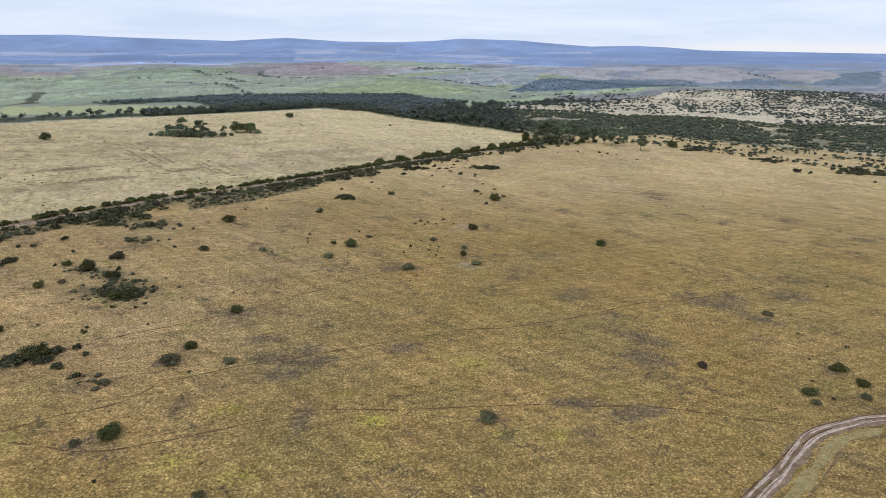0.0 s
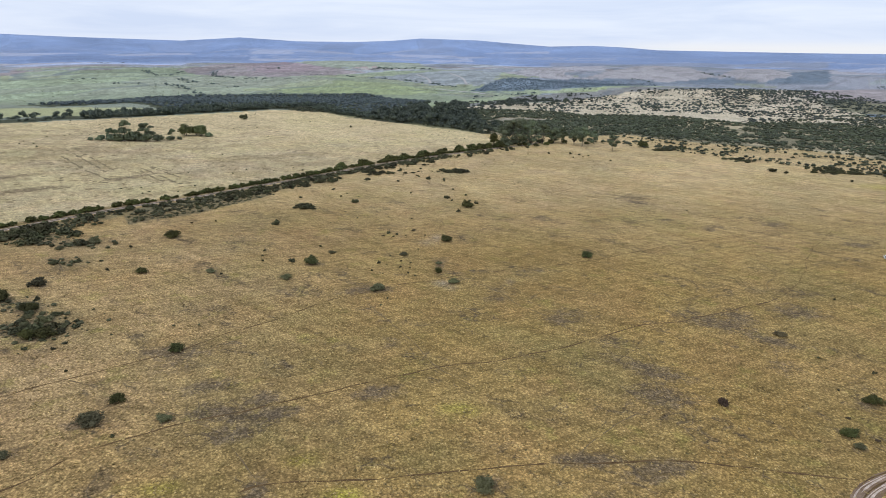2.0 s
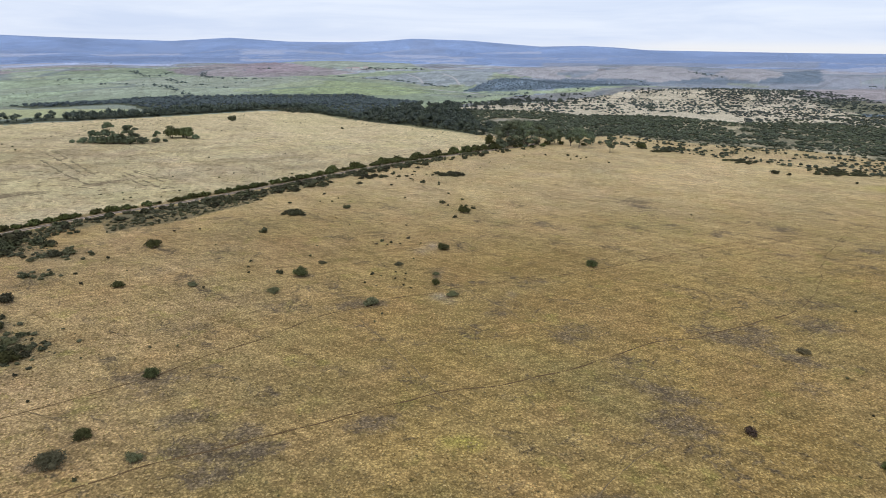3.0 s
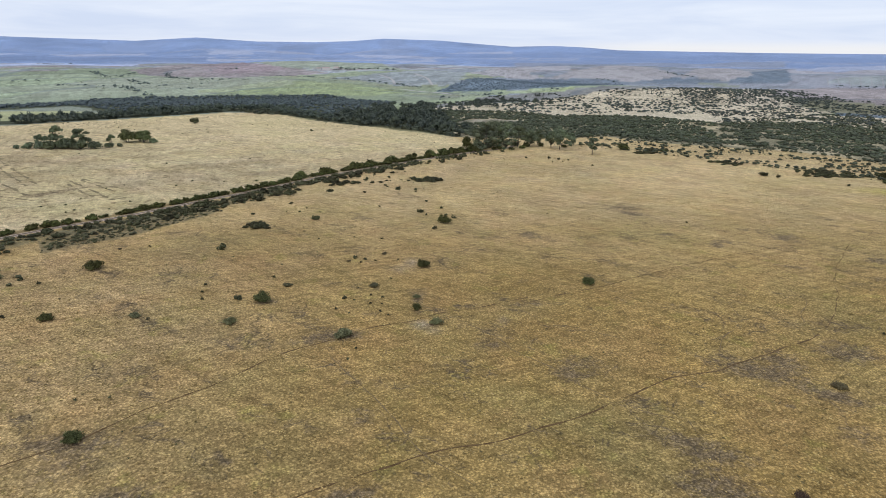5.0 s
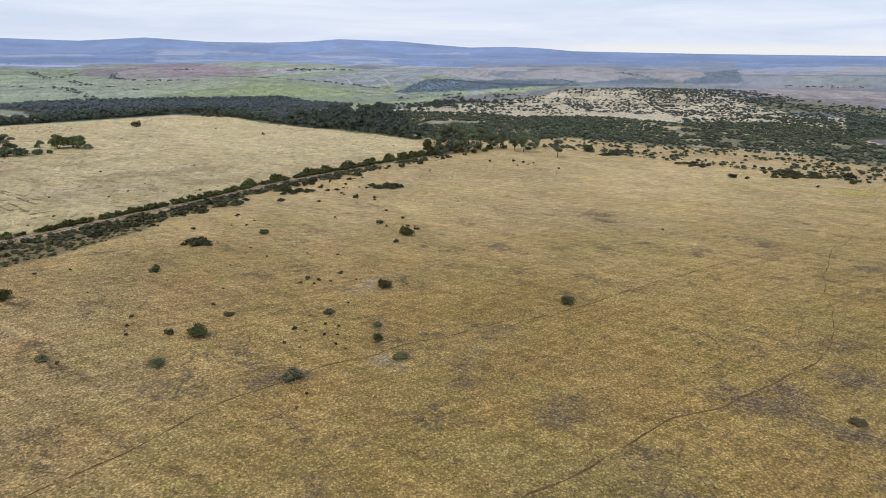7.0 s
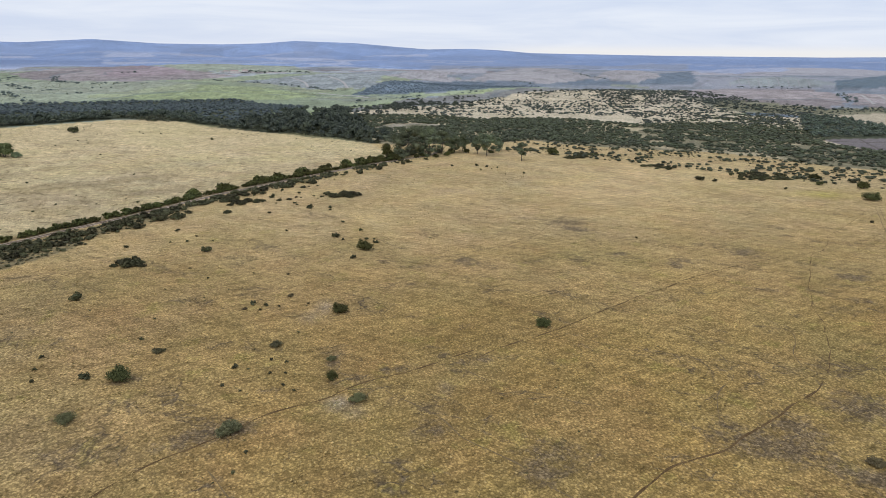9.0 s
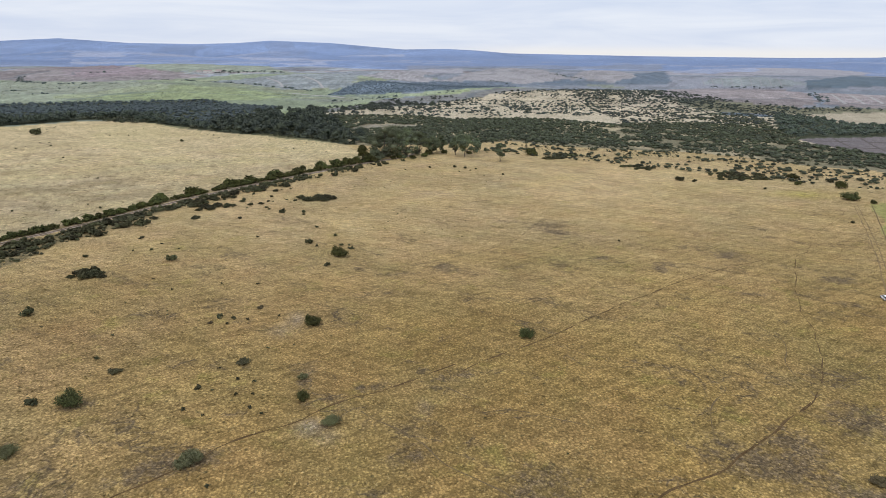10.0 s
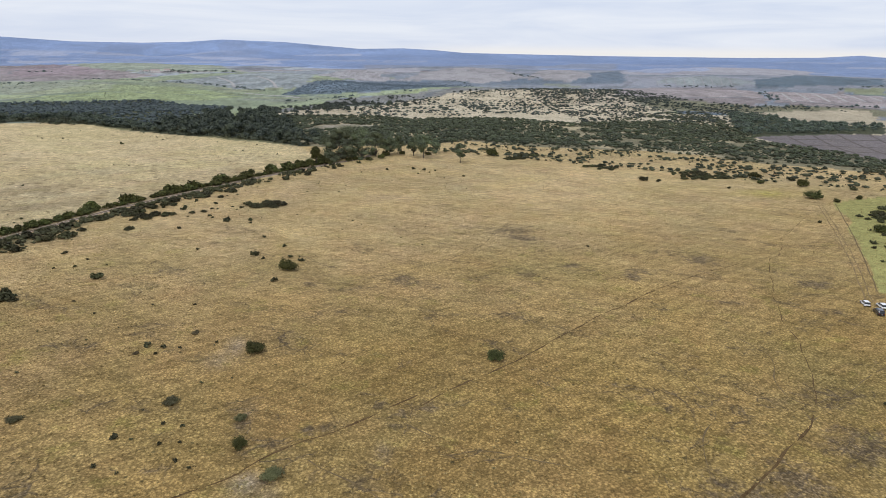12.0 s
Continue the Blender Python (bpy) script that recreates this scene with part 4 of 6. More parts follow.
    scars = smooth(0.6 - 0.035 * np.exp(-(((x0 + 265) / 80) ** 2 + ((y0 - 400) / 80) ** 2)), 0.65, mottle(x0 + y0 * 0.5, y0 * 2.2 - x0, 40, 5)) * inside(FIELDS[0][1], x0, y0) * (0.25 + 0.75 * smooth(650, 420, y0))
    col[:, :3] = col[:, :3] * (1 - 0.4 * scars[:, None]) + np.array((0.2, 0.155, 0.09)) * 0.4 * scars[:, None]
    lush = smooth(0.5, 0.65, mottle(x0, y0, 70, 4)) * inside(FIELDS[0][1], x0, y0) * 0.25
    col[:, :3] = col[:, :3] * (1 - lush[:, None]) + np.array((0.45, 0.4, 0.19)) * lush[:, None]
    # distance haze painted on: the far hills are bluer than the plain before them
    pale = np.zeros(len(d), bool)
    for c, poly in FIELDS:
        if c == HAZE_STRIPE:
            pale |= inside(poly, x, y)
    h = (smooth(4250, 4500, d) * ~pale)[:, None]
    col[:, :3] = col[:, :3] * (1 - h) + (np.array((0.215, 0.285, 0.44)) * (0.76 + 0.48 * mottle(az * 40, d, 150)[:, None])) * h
    return col


def build_ground():
    az = np.concatenate([np.arange(-54, 62, 0.15), np.arange(62, 306, 3.0)])
    drop = np.concatenate([np.arange(0.62, 9, 0.068), np.arange(9, 17, 0.13), np.arange(17, 60, 0.6)])
    dist = np.concatenate([[4960, 4880], np.arange(4800, 4100, -25), np.arange(4100, 3400, -80), np.arange(3400, 1500, -40), [r for r in 75 / np.tan(np.radians(drop)) if r < 1500], [30, 15, 5, 1.5, 0.3, 0.01]])
    A, R = np.meshgrid(np.radians(az), dist)
    x, y = (np.sin(A) * R - 10).ravel(), (np.cos(A) * R + 70).ravel()
    verts = np.column_stack([x, y, ground(x, y)])
    n, m = len(dist), len(az)
    i, j = np.meshgrid(np.arange(n - 1), np.arange(m), indexing="ij")
    k = (j + 1) % m
    quads = np.stack([i * m + j, i * m + k, (i + 1) * m + k, (i + 1) * m + j], -1).reshape(-1, 4)[:, ::-1]
    me = mesh_of("ground", verts, quads, M_GROUND)
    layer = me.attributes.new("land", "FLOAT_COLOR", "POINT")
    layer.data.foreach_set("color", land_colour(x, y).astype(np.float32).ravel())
    d = np.hypot(x + 10, y - 70)
    cover = np.column_stack([bare_shade_at(x, y), smooth(1050, 1350, d) * (1 - 0.7 * smooth(2600, 3300, d)) * (1 - 0.6 * smooth(1750, 2100, d) * smooth(0, 150, x)), 0.75 * inside(FIELDS[0][1], x, y) * smooth(800, 500, y), 0 * x + 1])
    me.attributes.new("cover", "FLOAT_COLOR", "POINT").data.foreach_set("color", cover.astype(np.float32).ravel())
    me.polygons.foreach_set("use_smooth", np.ones(len(me.polygons), bool))
    ob = new("ground", me)
    return tagged(ob, "dry golden grassland with farm fields and haze-blue hills beyond", "ground", kind="structure")


build_ground()


def strip(name, pts, width, lift, material, label, ragged=0.3, shift=0.0, parent=None, category="path", step=1.5, gaps=0.0):
    """A trodden or driven strip that lies on the ground, with uneven edges."""
    line = smooth_line(pts, step)
    way = np.gradient(line, axis=0)
    way /= np.linalg.norm(way, axis=1)[:, None] + 1e-9
    side = np.column_stack([way[:, 1], -way[:, 0]])
    s = np.arange(len(line)) * step
    seed = abs(pts[0][0]) * 0.37 + shift
    mid = line + side * (shift + ragged * 0.6 * wave(s, s * 0 + seed, 7, seed)[:, None])
    half = width * 0.5 * (1 + ragged * wave(s, s * 0 + seed * 2, 3.1, seed + 2))
    if gaps:
        half = half * np.clip((wave(s, s * 0 + seed, 5.3, seed) + (0.7 * wave(s, s * 0 + 2 * seed, 1.3, seed) if ragged > 0.85 else 0) - gaps + 1) / 0.3, 0, 1)
    cols = []
    for k in (-1, -0.5, 0, 0.5, 1):
        q = mid + side * (half * k)[:, None]
        edge = 0.02 if abs(k) == 1 else lift
        cols.append(np.column_stack([q, ground(q[:, 0], q[:, 1]) + edge]))
    verts = np.stack(cols, 1).reshape(-1, 3)
    n = len(line)
    keep = [i for i in range(n - 1) if half[i] + half[i + 1] > 0.01]
    quads = [[i * 5 + k, i * 5 + k + 1, i * 5 + k + 6, i * 5 + k + 5] for i in keep for k in range(4)]
    ob = new(name, mesh_of(name, verts, quads, material))
    if parent:
        ob.parent = parent
        return ob
    return tagged(ob, label, category, kind="structure")


# ---- tracks and trails ----
track = strip("farm_track", HEDGE_TRACK, 4.0, 0.06, M_TRACK, "brown dirt farm track beside a row of shrubs", category="dirt track")
for shift in (-1.1, 1.1):
    strip("wheel_rut", HEDGE_TRACK, 0.75, 0.1, M_REDDIRT, "", shift=shift, parent=track)
DIRT_ROAD = [(-150, -160), (-60, -50), (-16, 20), (10, 60), (25, 82), (40, 102), (45, 108), (51, 115), (57, 123), (64, 131), (74, 137), (84, 141), (100, 144), (130, 143)]
DIRT_ROAD = [(x + 0.9, y - 0.6) for x, y in DIRT_ROAD]
road = strip("dirt_road", DIRT_ROAD, 3.9, 0.07, M_DIRT, "curving dirt road with pale worn wheel ruts", category="dirt road", ragged=0.3)
for shift, wide, gap in ((-1.2, 0.32, 0.5), (-0.75, 0.55, 0.15), (0.45, 0.4, 0.4), (0.95, 0.6, 0.15)):
    strip("wheel_rut", DIRT_ROAD, wide, 0.11, M_RUT, "", shift=shift, parent=road, ragged=0.55, step=0.6, gaps=gap)
for shift, wide in ((-1.75, 0.3), (-0.2, 0.4)):
    strip("wheel_rut", DIRT_ROAD, wide, 0.1, M_SOIL, "", shift=shift, parent=road, ragged=0.6, step=0.6, gaps=0.6)
strip("green_verge", [(x + 3.6, y - 2.4) for x, y in DIRT_ROAD], 2.2, 0.05, M_VERGE, "greenish grassy verge along the dirt road", category="verge", ragged=0.6, gaps=0.2)
strip("old_wheel_track", [(x + 5.3, y - 3.6) for x, y in DIRT_ROAD], 0.45, 0.06, M_TRAIL, "faint old wheel track in dry grass", category="wheel track", gaps=0.5)
TRAILS = [
    [(-108, 95), (-93, 95), (-84, 97), (-74, 102), (-65, 108), (-54, 115), (-48, 119), (-30, 122), (-9, 128), (1, 130), (17, 133), (33, 135), (48, 134), (64, 133)],
    [(-111, 98), (-104, 105), (-95, 112), (-88, 123), (-77, 133), (-65, 140), (-52, 148), (-38, 157), (-23, 166), (-6, 173), (11, 182), (30, 196), (40, 202), (51, 206), (61, 212), (69, 217), (81, 224), (86, 228)],
    [(-140, 118), (-110, 150), (-94, 164), (-89, 170), (-82, 180), (-72, 191), (-62, 205), (-50, 216), (-40, 224), (-30, 229), (-21, 236), (-10, 241), (-4, 244), (7, 251)],
    [(7, 247), (16, 253), (30, 261), (43, 270), (63, 284), (87, 299), (108, 311), (139, 324)],
    [(234, 398), (219, 384), (187, 358), (176, 348), (169, 339), (161, 331), (155, 328)],
]
TRAILS_B = [
    [(86, 228), (95, 237), (103, 248), (111, 261), (116, 272), (127, 290), (142, 311), (155, 328)],
    [(86, 228), (88, 238), (91, 245), (98, 256), (96, 268)],
    [(86, 228), (95, 232), (110, 240), (124, 246)],
    [(52, 212), (59, 225), (67, 233), (70, 243), (71, 255), (68, 268)],
    [(60, 300), (90, 296), (120, 300), (152, 296)],
    [(-20, 316), (10, 330), (44, 352), (70, 390)],
    [(-16, 232), (-6, 222), (0, 212), (8, 204), (15, 195), (24, 187), (32, 183)],
    [(0, 245), (5, 239), (12, 231), (19, 228), (30, 222)],
    [(-60, 128), (-47, 116), (-38, 106), (-31, 99), (-25, 93)],
    [(-50, 208), (-33, 185), (-23, 169), (-12, 158)],
    [(2, 122), (8, 131), (14, 140), (26, 152)],
    [(-118, 152), (-104, 148), (-92, 150), (-84, 142), (-70, 136)],
]
for i, pts in enumerate(TRAILS + TRAILS_B):
    strip("animal_trail", pts, 0.4 if i < 4 else 0.26, 0.03, M_SOIL if i < 6 else M_TRAIL, "narrow trodden animal trail through dry grass", ragged=0.8, category="trail", gaps=0.15 if i < 4 else 0.55, step=0.8)
RIGHT_TRACK = [(156, 284), (163, 293), (183, 318), (212, 357), (237, 392), (250, 410)]
for shift in (-0.9, 0.9):
    strip("wheel_track", RIGHT_TRACK, 0.34, 0.05, M_FURROWS, "worn wheel line in dry grass beside a green strip", shift=shift, category="wheel track")
strip("field_edge", [(166, 291), (189, 319), (220, 358), (259, 409)], 0.45, 0.06, M_TRAIL, "dark overgrown edge between grass and green strip", category="field edge")
# old dark weed streaks in the pale field
STREAKS = [
    [(-298, 384), (-285, 394)], [(-330, 457), (-251, 385)], [(-330, 466), (-250, 391)], [(-254, 363), (-221, 353)], [(-239, 403), (-195, 366)], [(-235, 409), (-204, 390)], [(-339, 463), (-323, 468)], [(-355, 494), (-345, 514)], [(-280, 353), (-276, 364)],
    [(-312, 429), (-271, 392), (-237, 365)], [(-309, 439), (-272, 404)], [(-234, 394), (-217, 378), (-203, 367)], [(-234, 406), (-203, 383)], [(-249, 333), (-241, 347)],
    [(-220, 331), (-216, 349)], [(-303, 311), (-281, 303)], [(-284, 294), (-276, 292)], [(-199, 412), (-192, 422)], [(-330, 452), (-304, 474)], [(-270, 372), (-256, 350)], [(-195, 362), (-186, 372)],
]
for pts in STREAKS:
    strip("weed_streak", pts, 1.7, 0.1, M_WEEDS, "dark streak of dead weeds in pale grass", ragged=0.9, category="weeds", step=1.0, gaps=0.8)


# ---- foliage ----
def leaf_cloud(rng, lobes, count, size, squash=1.0):
    """Leaf clumps, each a bent quad, over the skins of several lobes (centre, radii)."""
    weight = np.array([max(r) ** 2 for _, r in lobes])
    who = rng.choice(len(lobes), count, p=weight / weight.sum())
    centre, radius = np.array([c for c, _ in lobes])[who], np.array([r for _, r in lobes])[who]
    way = rng.normal(size=(count, 3))
    way[:, 2] = np.where(way[:, 2] < -0.35, -way[:, 2], way[:, 2])
    way /= np.linalg.norm(way, axis=1)[:, None]
    at = centre + way * radius * (0.6 + 0.62 * rng.random((count, 1)) ** 0.8)
    face = way + rng.normal(scale=0.55, size=(count, 3))
    face /= np.linalg.norm(face, axis=1)[:, None]
    u = np.cross(face, rng.normal(size=(count, 3)))
    u /= np.linalg.norm(u, axis=1)[:, None] + 1e-9
    v = np.cross(face, u)
    s = size * rng.uniform(0.6, 1.4, (count, 1))
    corners = [at + u * s * a + v * s * b - face * s * c for a, b, c in ((-1, -0.3, 0.25), (0.1, -0.9, 0), (1, 0.25, 0.25), (-0.15, 0.95, 0))]
    return np.stack(corners, 1).reshape(-1, 3), np.arange(count * 4).reshape(-1, 4)


def core(rng, lobes, shrink=0.64, sides=6):
    """Dark inner masses that keep a crown from being seen through, as quads."""
    vs, fs, base = [], [], 0
    for c, r in lobes:
        rings = [(0.0, -0.75), (0.75, -0.45), (1.0, 0.1), (0.75, 0.65), (0.0, 1.0)]
        for k, h in rings:
            for i in range(sides):
                a = i * math.tau / sides + h
                q = shrink * rng.uniform(0.85, 1.1)
                vs.append((c[0] + r[0] * k * q * math.cos(a), c[1] + r[1] * k * q * math.sin(a), c[2] + r[2] * h * q))
        for j in range(4):
            for i in range(sides):
                a, b = base + j * sides + i, base + j * sides + (i + 1) % sides
                fs.append((a, b, b + sides, a + sides))
        base += 5 * sides
    return np.array(vs), np.array(fs)


def joined(*pieces):
    vs, fs, base = [], [], 0
    for v, f in pieces:
        vs.append(v), fs.append(f + base)
        base += len(v)
    return np.concatenate(vs), np.concatenate(fs)


def stick(a, b, ra, rb, sides=6, bend=0.0):
    """A tapered limb from a to b, as quads."""
    a, b = np.array(a, float), np.array(b, float)
    way = (b - a) / np.linalg.norm(b - a)
    u = np.cross(way, (0.31, 0.77, 0.2))
    u /= np.linalg.norm(u)
    v = np.cross(way, u)
    vs, fs = [], []
    for k in range(4):
        t = k / 3
        c, r = a + (b - a) * t + u * bend * math.sin(t * math.pi), ra + (rb - ra) * t
        vs += [c + r * (u * math.cos(i * math.tau / sides) + v * math.sin(i * math.tau / sides)) for i in range(sides)]
    for k in range(3):
        for i in range(sides):
            p, q = k * sides + i, k * sides + (i + 1) % sides
            fs.append((p, q, q + sides, p + sides))
    return np.array(vs), np.array(fs)


def shrub_lobes(rng, n, tall, spread=1.0):
    """Lobes of a shrub one metre wide and `tall` high."""
    out = []
    for i in range(n):
        a, k = i * math.tau / n + rng.uniform(-0.5, 0.5), rng.uniform(0.12, 0.36) * spread
        r = rng.uniform(0.12, 0.27)
        h = tall * rng.uniform(0.28, 0.56)
        out.append(((math.cos(a) * k, math.sin(a) * k, h * 0.85), (r, r * rng.uniform(0.8, 1.15), h)))
    out.append(((rng.uniform(-0.06, 0.06), rng.uniform(-0.06, 0.06), tall * 0.46), (0.24, 0.22, tall * 0.5)))
    return out


def ball_lobes(rng, n, tall):
    """Lobes of a rounded crown one metre wide and `tall` high, down to the ground."""
    out = [((0, 0, tall * 0.5), (0.27, 0.27, tall * 0.42))]
    for i in range(n):
        u, a = rng.uniform(-0.75, 1), i * 2.4 + rng.uniform(-0.4, 0.4)
        k = 0.3 * math.sqrt(1 - u * u)
        r = rng.uniform(0.13, 0.2)
        out.append(((k * math.cos(a), k * math.sin(a), tall * (0.5 + 0.33 * u)), (r, r, r * rng.uniform(0.8, 1.1))))
    return out


def shrub(kind, material, seed, tall, lobes, leaves, size, label, group="", ball=False):
    """A shrub one metre wide, with its crown and stems."""
    rng = np.random.default_rng(seed)
    lb = ball_lobes(rng, lobes, tall) if ball else shrub_lobes(rng, lobes, tall)
    thing = tagged(new(kind), label, "shrub", group)
    part("crown", mesh_of("crown", *joined(core(rng, lb), leaf_cloud(rng, lb, leaves, size)), material), thing)
    stems = [stick((0.02 * math.cos(a), 0.02 * math.sin(a), -0.04), (0.2 * math.cos(a), 0.2 * math.sin(a), tall * 0.6), 0.022, 0.008, 5) for a in rng.uniform(0, math.tau, 4)]
    part("stem", mesh_of("stem", *joined(*stems), M_BARK), thing, "grey woody stems")
    return thing


def plant(proto, used, x, y, wide, turn, stretch=1.0):
    """Put the prototype itself, then copies of it, on the ground at that width."""
    place = pose(x, y, zat(x, y), 0, 0, turn)
    if proto.name in used:
        own = proto.scale
        return copy_thing(proto, place @ Matrix.Diagonal((wide / own[0], wide * stretch / own[1], wide / own[2], 1)))
    used.add(proto.name)
    proto.matrix_basis = place @ Matrix.Diagonal((wide, wide * stretch, wide, 1))
    return proto


USED = set()

SHRUBS = {
    "dark": [shrub("shrub", M_DARK, 10 + i, 0.46, 8, 2500, 0.022, "dark green rounded shrub standing in dry grass", "scattered dark shrubs") for i in range(4)],
    "grey": [shrub("shrub", M_GREY, 20 + i, 0.34, 9, 2200, 0.0205, "grey-green airy shrub standing in dry grass", "scattered grey shrubs") for i in range(3)],
    "low": [shrub("low_scrub", M_LOW, 30 + i, 0.3, 7, 330, 0.052, "low spreading olive-dark scrub thicket in dry grass", "low scrub thickets") for i in range(4)],
    "dry": [shrub("shrub", M_DRY, 40 + i, 0.34, 7, 1100, 0.025, "brown half-dead shrub in dry grass", "dry shrubs") for i in range(2)],
    "small": [shrub("small_bush", M_LOW, 50 + i, 0.5, 4, 170, 0.08, "small dark bush alone in dry grass", "small bushes") for i in range(4)],
}
rnd = random.Random(4)
for kind, spots in (("dark", DARK_SHRUBS), ("grey", GREY_SHRUBS), ("low", LOW_SHRUBS + CLUMP_SHRUBS + TRACK_SCRUB), ("dry", DRY_SHRUBS), ("small", SMALL_SHRUBS + SMALL_SHRUBS_B + SMALL_SHRUBS_C)):
    protos = SHRUBS[kind]
    for i, (x, y, wide) in enumerate(spots):
        if wide > 9 and kind == "low":
            # a wide thicket is many shrubs side by side, reaching back from its near edge
            back = 0.8 * wide / math.hypot(x + 10, y - 70)
            x, y = x + (x + 10) * back, y + (y - 70) * back
            for k in range(int(wide * wide / 19)):
                plant(protos[k % len(protos)], USED, x + rnd.gauss(0, wide * 0.25), y + rnd.gauss(0, wide * 0.2), rnd.uniform(2.0, 6.5), rnd.uniform(0, 360))
            continue
        plant(protos[i % len(protos)], USED, x, y, wide, rnd.uniform(0, 360), rnd.uniform(0.8, 1.15))

# a row of round shrubs on the far side of the farm track, and a belt of scrub on its near side
hedge = [shrub("hedge_shrub", M_HEDGE, 60 + i, 0.44, 7, 330, 0.063, "round olive-green shrub in a row beside the farm track", "shrubs along the farm track") for i in range(5)]
belt = [shrub("scrub_shrub", M_LOW, 70 + i, 0.34, 6, 190, 0.075, "low grey-olive scrub beside the farm track", "scrub along the farm track") for i in range(4)]
line = smooth_line(HEDGE_TRACK[:13], 1.0)
run = np.gradient(line, axis=0)
side = np.column_stack([run[:, 1], -run[:, 0]]) / np.linalg.norm(run, axis=1)[:, None]
i = 40
while i < len(line) - 2:
    far = i / len(line)
    wide = rnd.uniform(2.6, 7.2) * (0.85 + 0.5 * max(0, far - 0.5))
    q = line[i] - side[i] * rnd.uniform(3.8, 5.0)
    plant(hedge[rnd.randrange(5)], USED, q[0], q[1], wide, rnd.uniform(0, 360))
    i += max(2, int(wide * rnd.uniform(0.45, 0.85))) + (rnd.randrange(2, 5) if rnd.random() < 0.08 else 0)
for x, y, wide in ((-116, 440, 7.5), (-103, 451, 9.5), (-87, 472, 9.5), (-79, 484, 8), (-67, 503, 9), (-53, 515, 9), (-41, 533, 9.5), (-30, 540, 10), (-6, 556, 9), (-22, 548, 8)):
    plant(hedge[rnd.randrange(5)], USED, x, y, wide, rnd.uniform(0, 360))
for n in range(26):
    plant(belt[rnd.randrange(4)], USED, rnd.gauss(-52, 16), rnd.gauss(440, 16), rnd.uniform(1.2, 3.6), rnd.uniform(0, 360), rnd.uniform(0.7, 1.2))
for n in range(280):
    i = rnd.randrange(60, len(line) - 6)
    far = i / len(line)
    if wave(line[i][0], line[i][1], 16, 2.5) < -0.5 + 1.3 * max(0.0, far - 0.6):
        continue
    q = line[i] + side[i] * (5.5 + rnd.random() ** 1.15 * (15 if far < 0.62 else 13))
    plant(belt[rnd.randrange(4)], USED, q[0], q[1], rnd.uniform(1.6, 6.6), rnd.uniform(0, 360), rnd.uniform(0.7, 1.2))


# ---- trees ----
def tree(kind, material, seed, tall, trunk_share, spread, lobes, leaves, size, label, flat=0.5, group=""):
    """A tree: a tapered trunk with limbs, and a crown of leaf clumps on the limbs' ends."""
    rng = np.random.default_rng(seed)
    thing = tagged(new(kind), label, "tree", group)
    fork = tall * trunk_share
    lean = rng.uniform(-0.03, 0.03, 2) * tall
    woods = [stick((0, 0, -0.3), (lean[0], lean[1], fork), tall * 0.022, tall * 0.015, 8, tall * 0.01)]
    lb = []
    for i in range(lobes):
        u = 0.9 if i == 0 else rng.uniform(-0.06, 0.85)
        a, k = i * 2.4 + rng.uniform(-0.5, 0.5), rng.uniform(0.25, 0.85) * spread * 0.5 * (1 - 0.4 * u)
        if i == 0:
            k *= 0.2
        h = fork + (tall - fork) * u
        r = rng.uniform(0.09, 0.2) * spread
        tip = (math.cos(a) * k + lean[0], math.sin(a) * k + lean[1], h)
        woods.append(stick((lean[0], lean[1], fork * rng.uniform(0.75, 1)), tip, tall * 0.011, tall * 0.004, 5, tall * 0.015))
        lb.append((tip, (r, r * rng.uniform(0.8, 1.1), r * (0.35 + 0.6 * flat) * rng.uniform(0.8, 1.15))))
    part("trunk", mesh_of("trunk", *joined(*woods), M_BARK), thing, "grey trunk with forking limbs")
    part("crown", mesh_of("crown", *joined(core(rng, lb, 0.58), leaf_cloud(rng, lb, leaves, size)), material), thing)
    return thing


def stand(thing, x, y, turn=0.0, scale=1.0):
    thing.matrix_basis = pose(x, y, zat(x, y), 0, 0, turn) @ Matrix.Scale(scale, 4)


GUM = "tall grey-green gum tree with bare trunk at field corner"
gums = [
    (3, 572, 19.8, 0.16, 19, 11, M_GUM, 0.8), (19, 575, 18.5, 0.18, 19, 11, M_GUM, 0.8),
    (41, 593, 12, 0.65, 14, 9, M_GUM, 0.7), (64, 578, 15, 0.8, 17, 12, M_GUM, 0.65), (58, 587, 12.6, 0.45, 9, 5, M_GUM, 0.65),
    (86, 554, 12, 1.0, 9, 5, M_GUM, 0.6), (10, 582, 19, 0.15, 16, 9, M_GUM, 0.8), (30, 587, 15.5, 0.25, 12, 7, M_GUM, 0.7),
    (48, 601, 11.2, 0.4, 9, 6, M_GUM, 0.7), (77, 599, 10.4, 0.4, 9, 6, M_GUM, 0.65), (-3, 580, 14, 0.25, 11, 7, M_GUM, 0.8),
]
for i, (x, y, tall, share, spread, lobes, mat, flat) in enumerate(gums):
    stand(tree("gum_tree", mat, 200 + i, tall * 1.1, share * 0.38, spread * 1.45, lobes + 6, 2900, 0.3, GUM, flat, "trees at the field corner"), x, y, 40 * i)
lone = shrub("round_tree", M_HEDGE, 290, 1.4, 15, 1900, 0.035, "round olive-green tree beside the farm track", "trees at the field corner", True)
plant(lone, USED, -13, 552, 9.2, 20)
clump = [
    (-315, 512, 15.1, 0.42, 17, 10, 0.5), (-301, 519, 12.5, 0.36, 16, 9, 0.5), (-287, 534, 7.2, 0.25, 8, 6, 0.6), (-326, 510, 9, 0.2, 12, 8, 0.7),
]
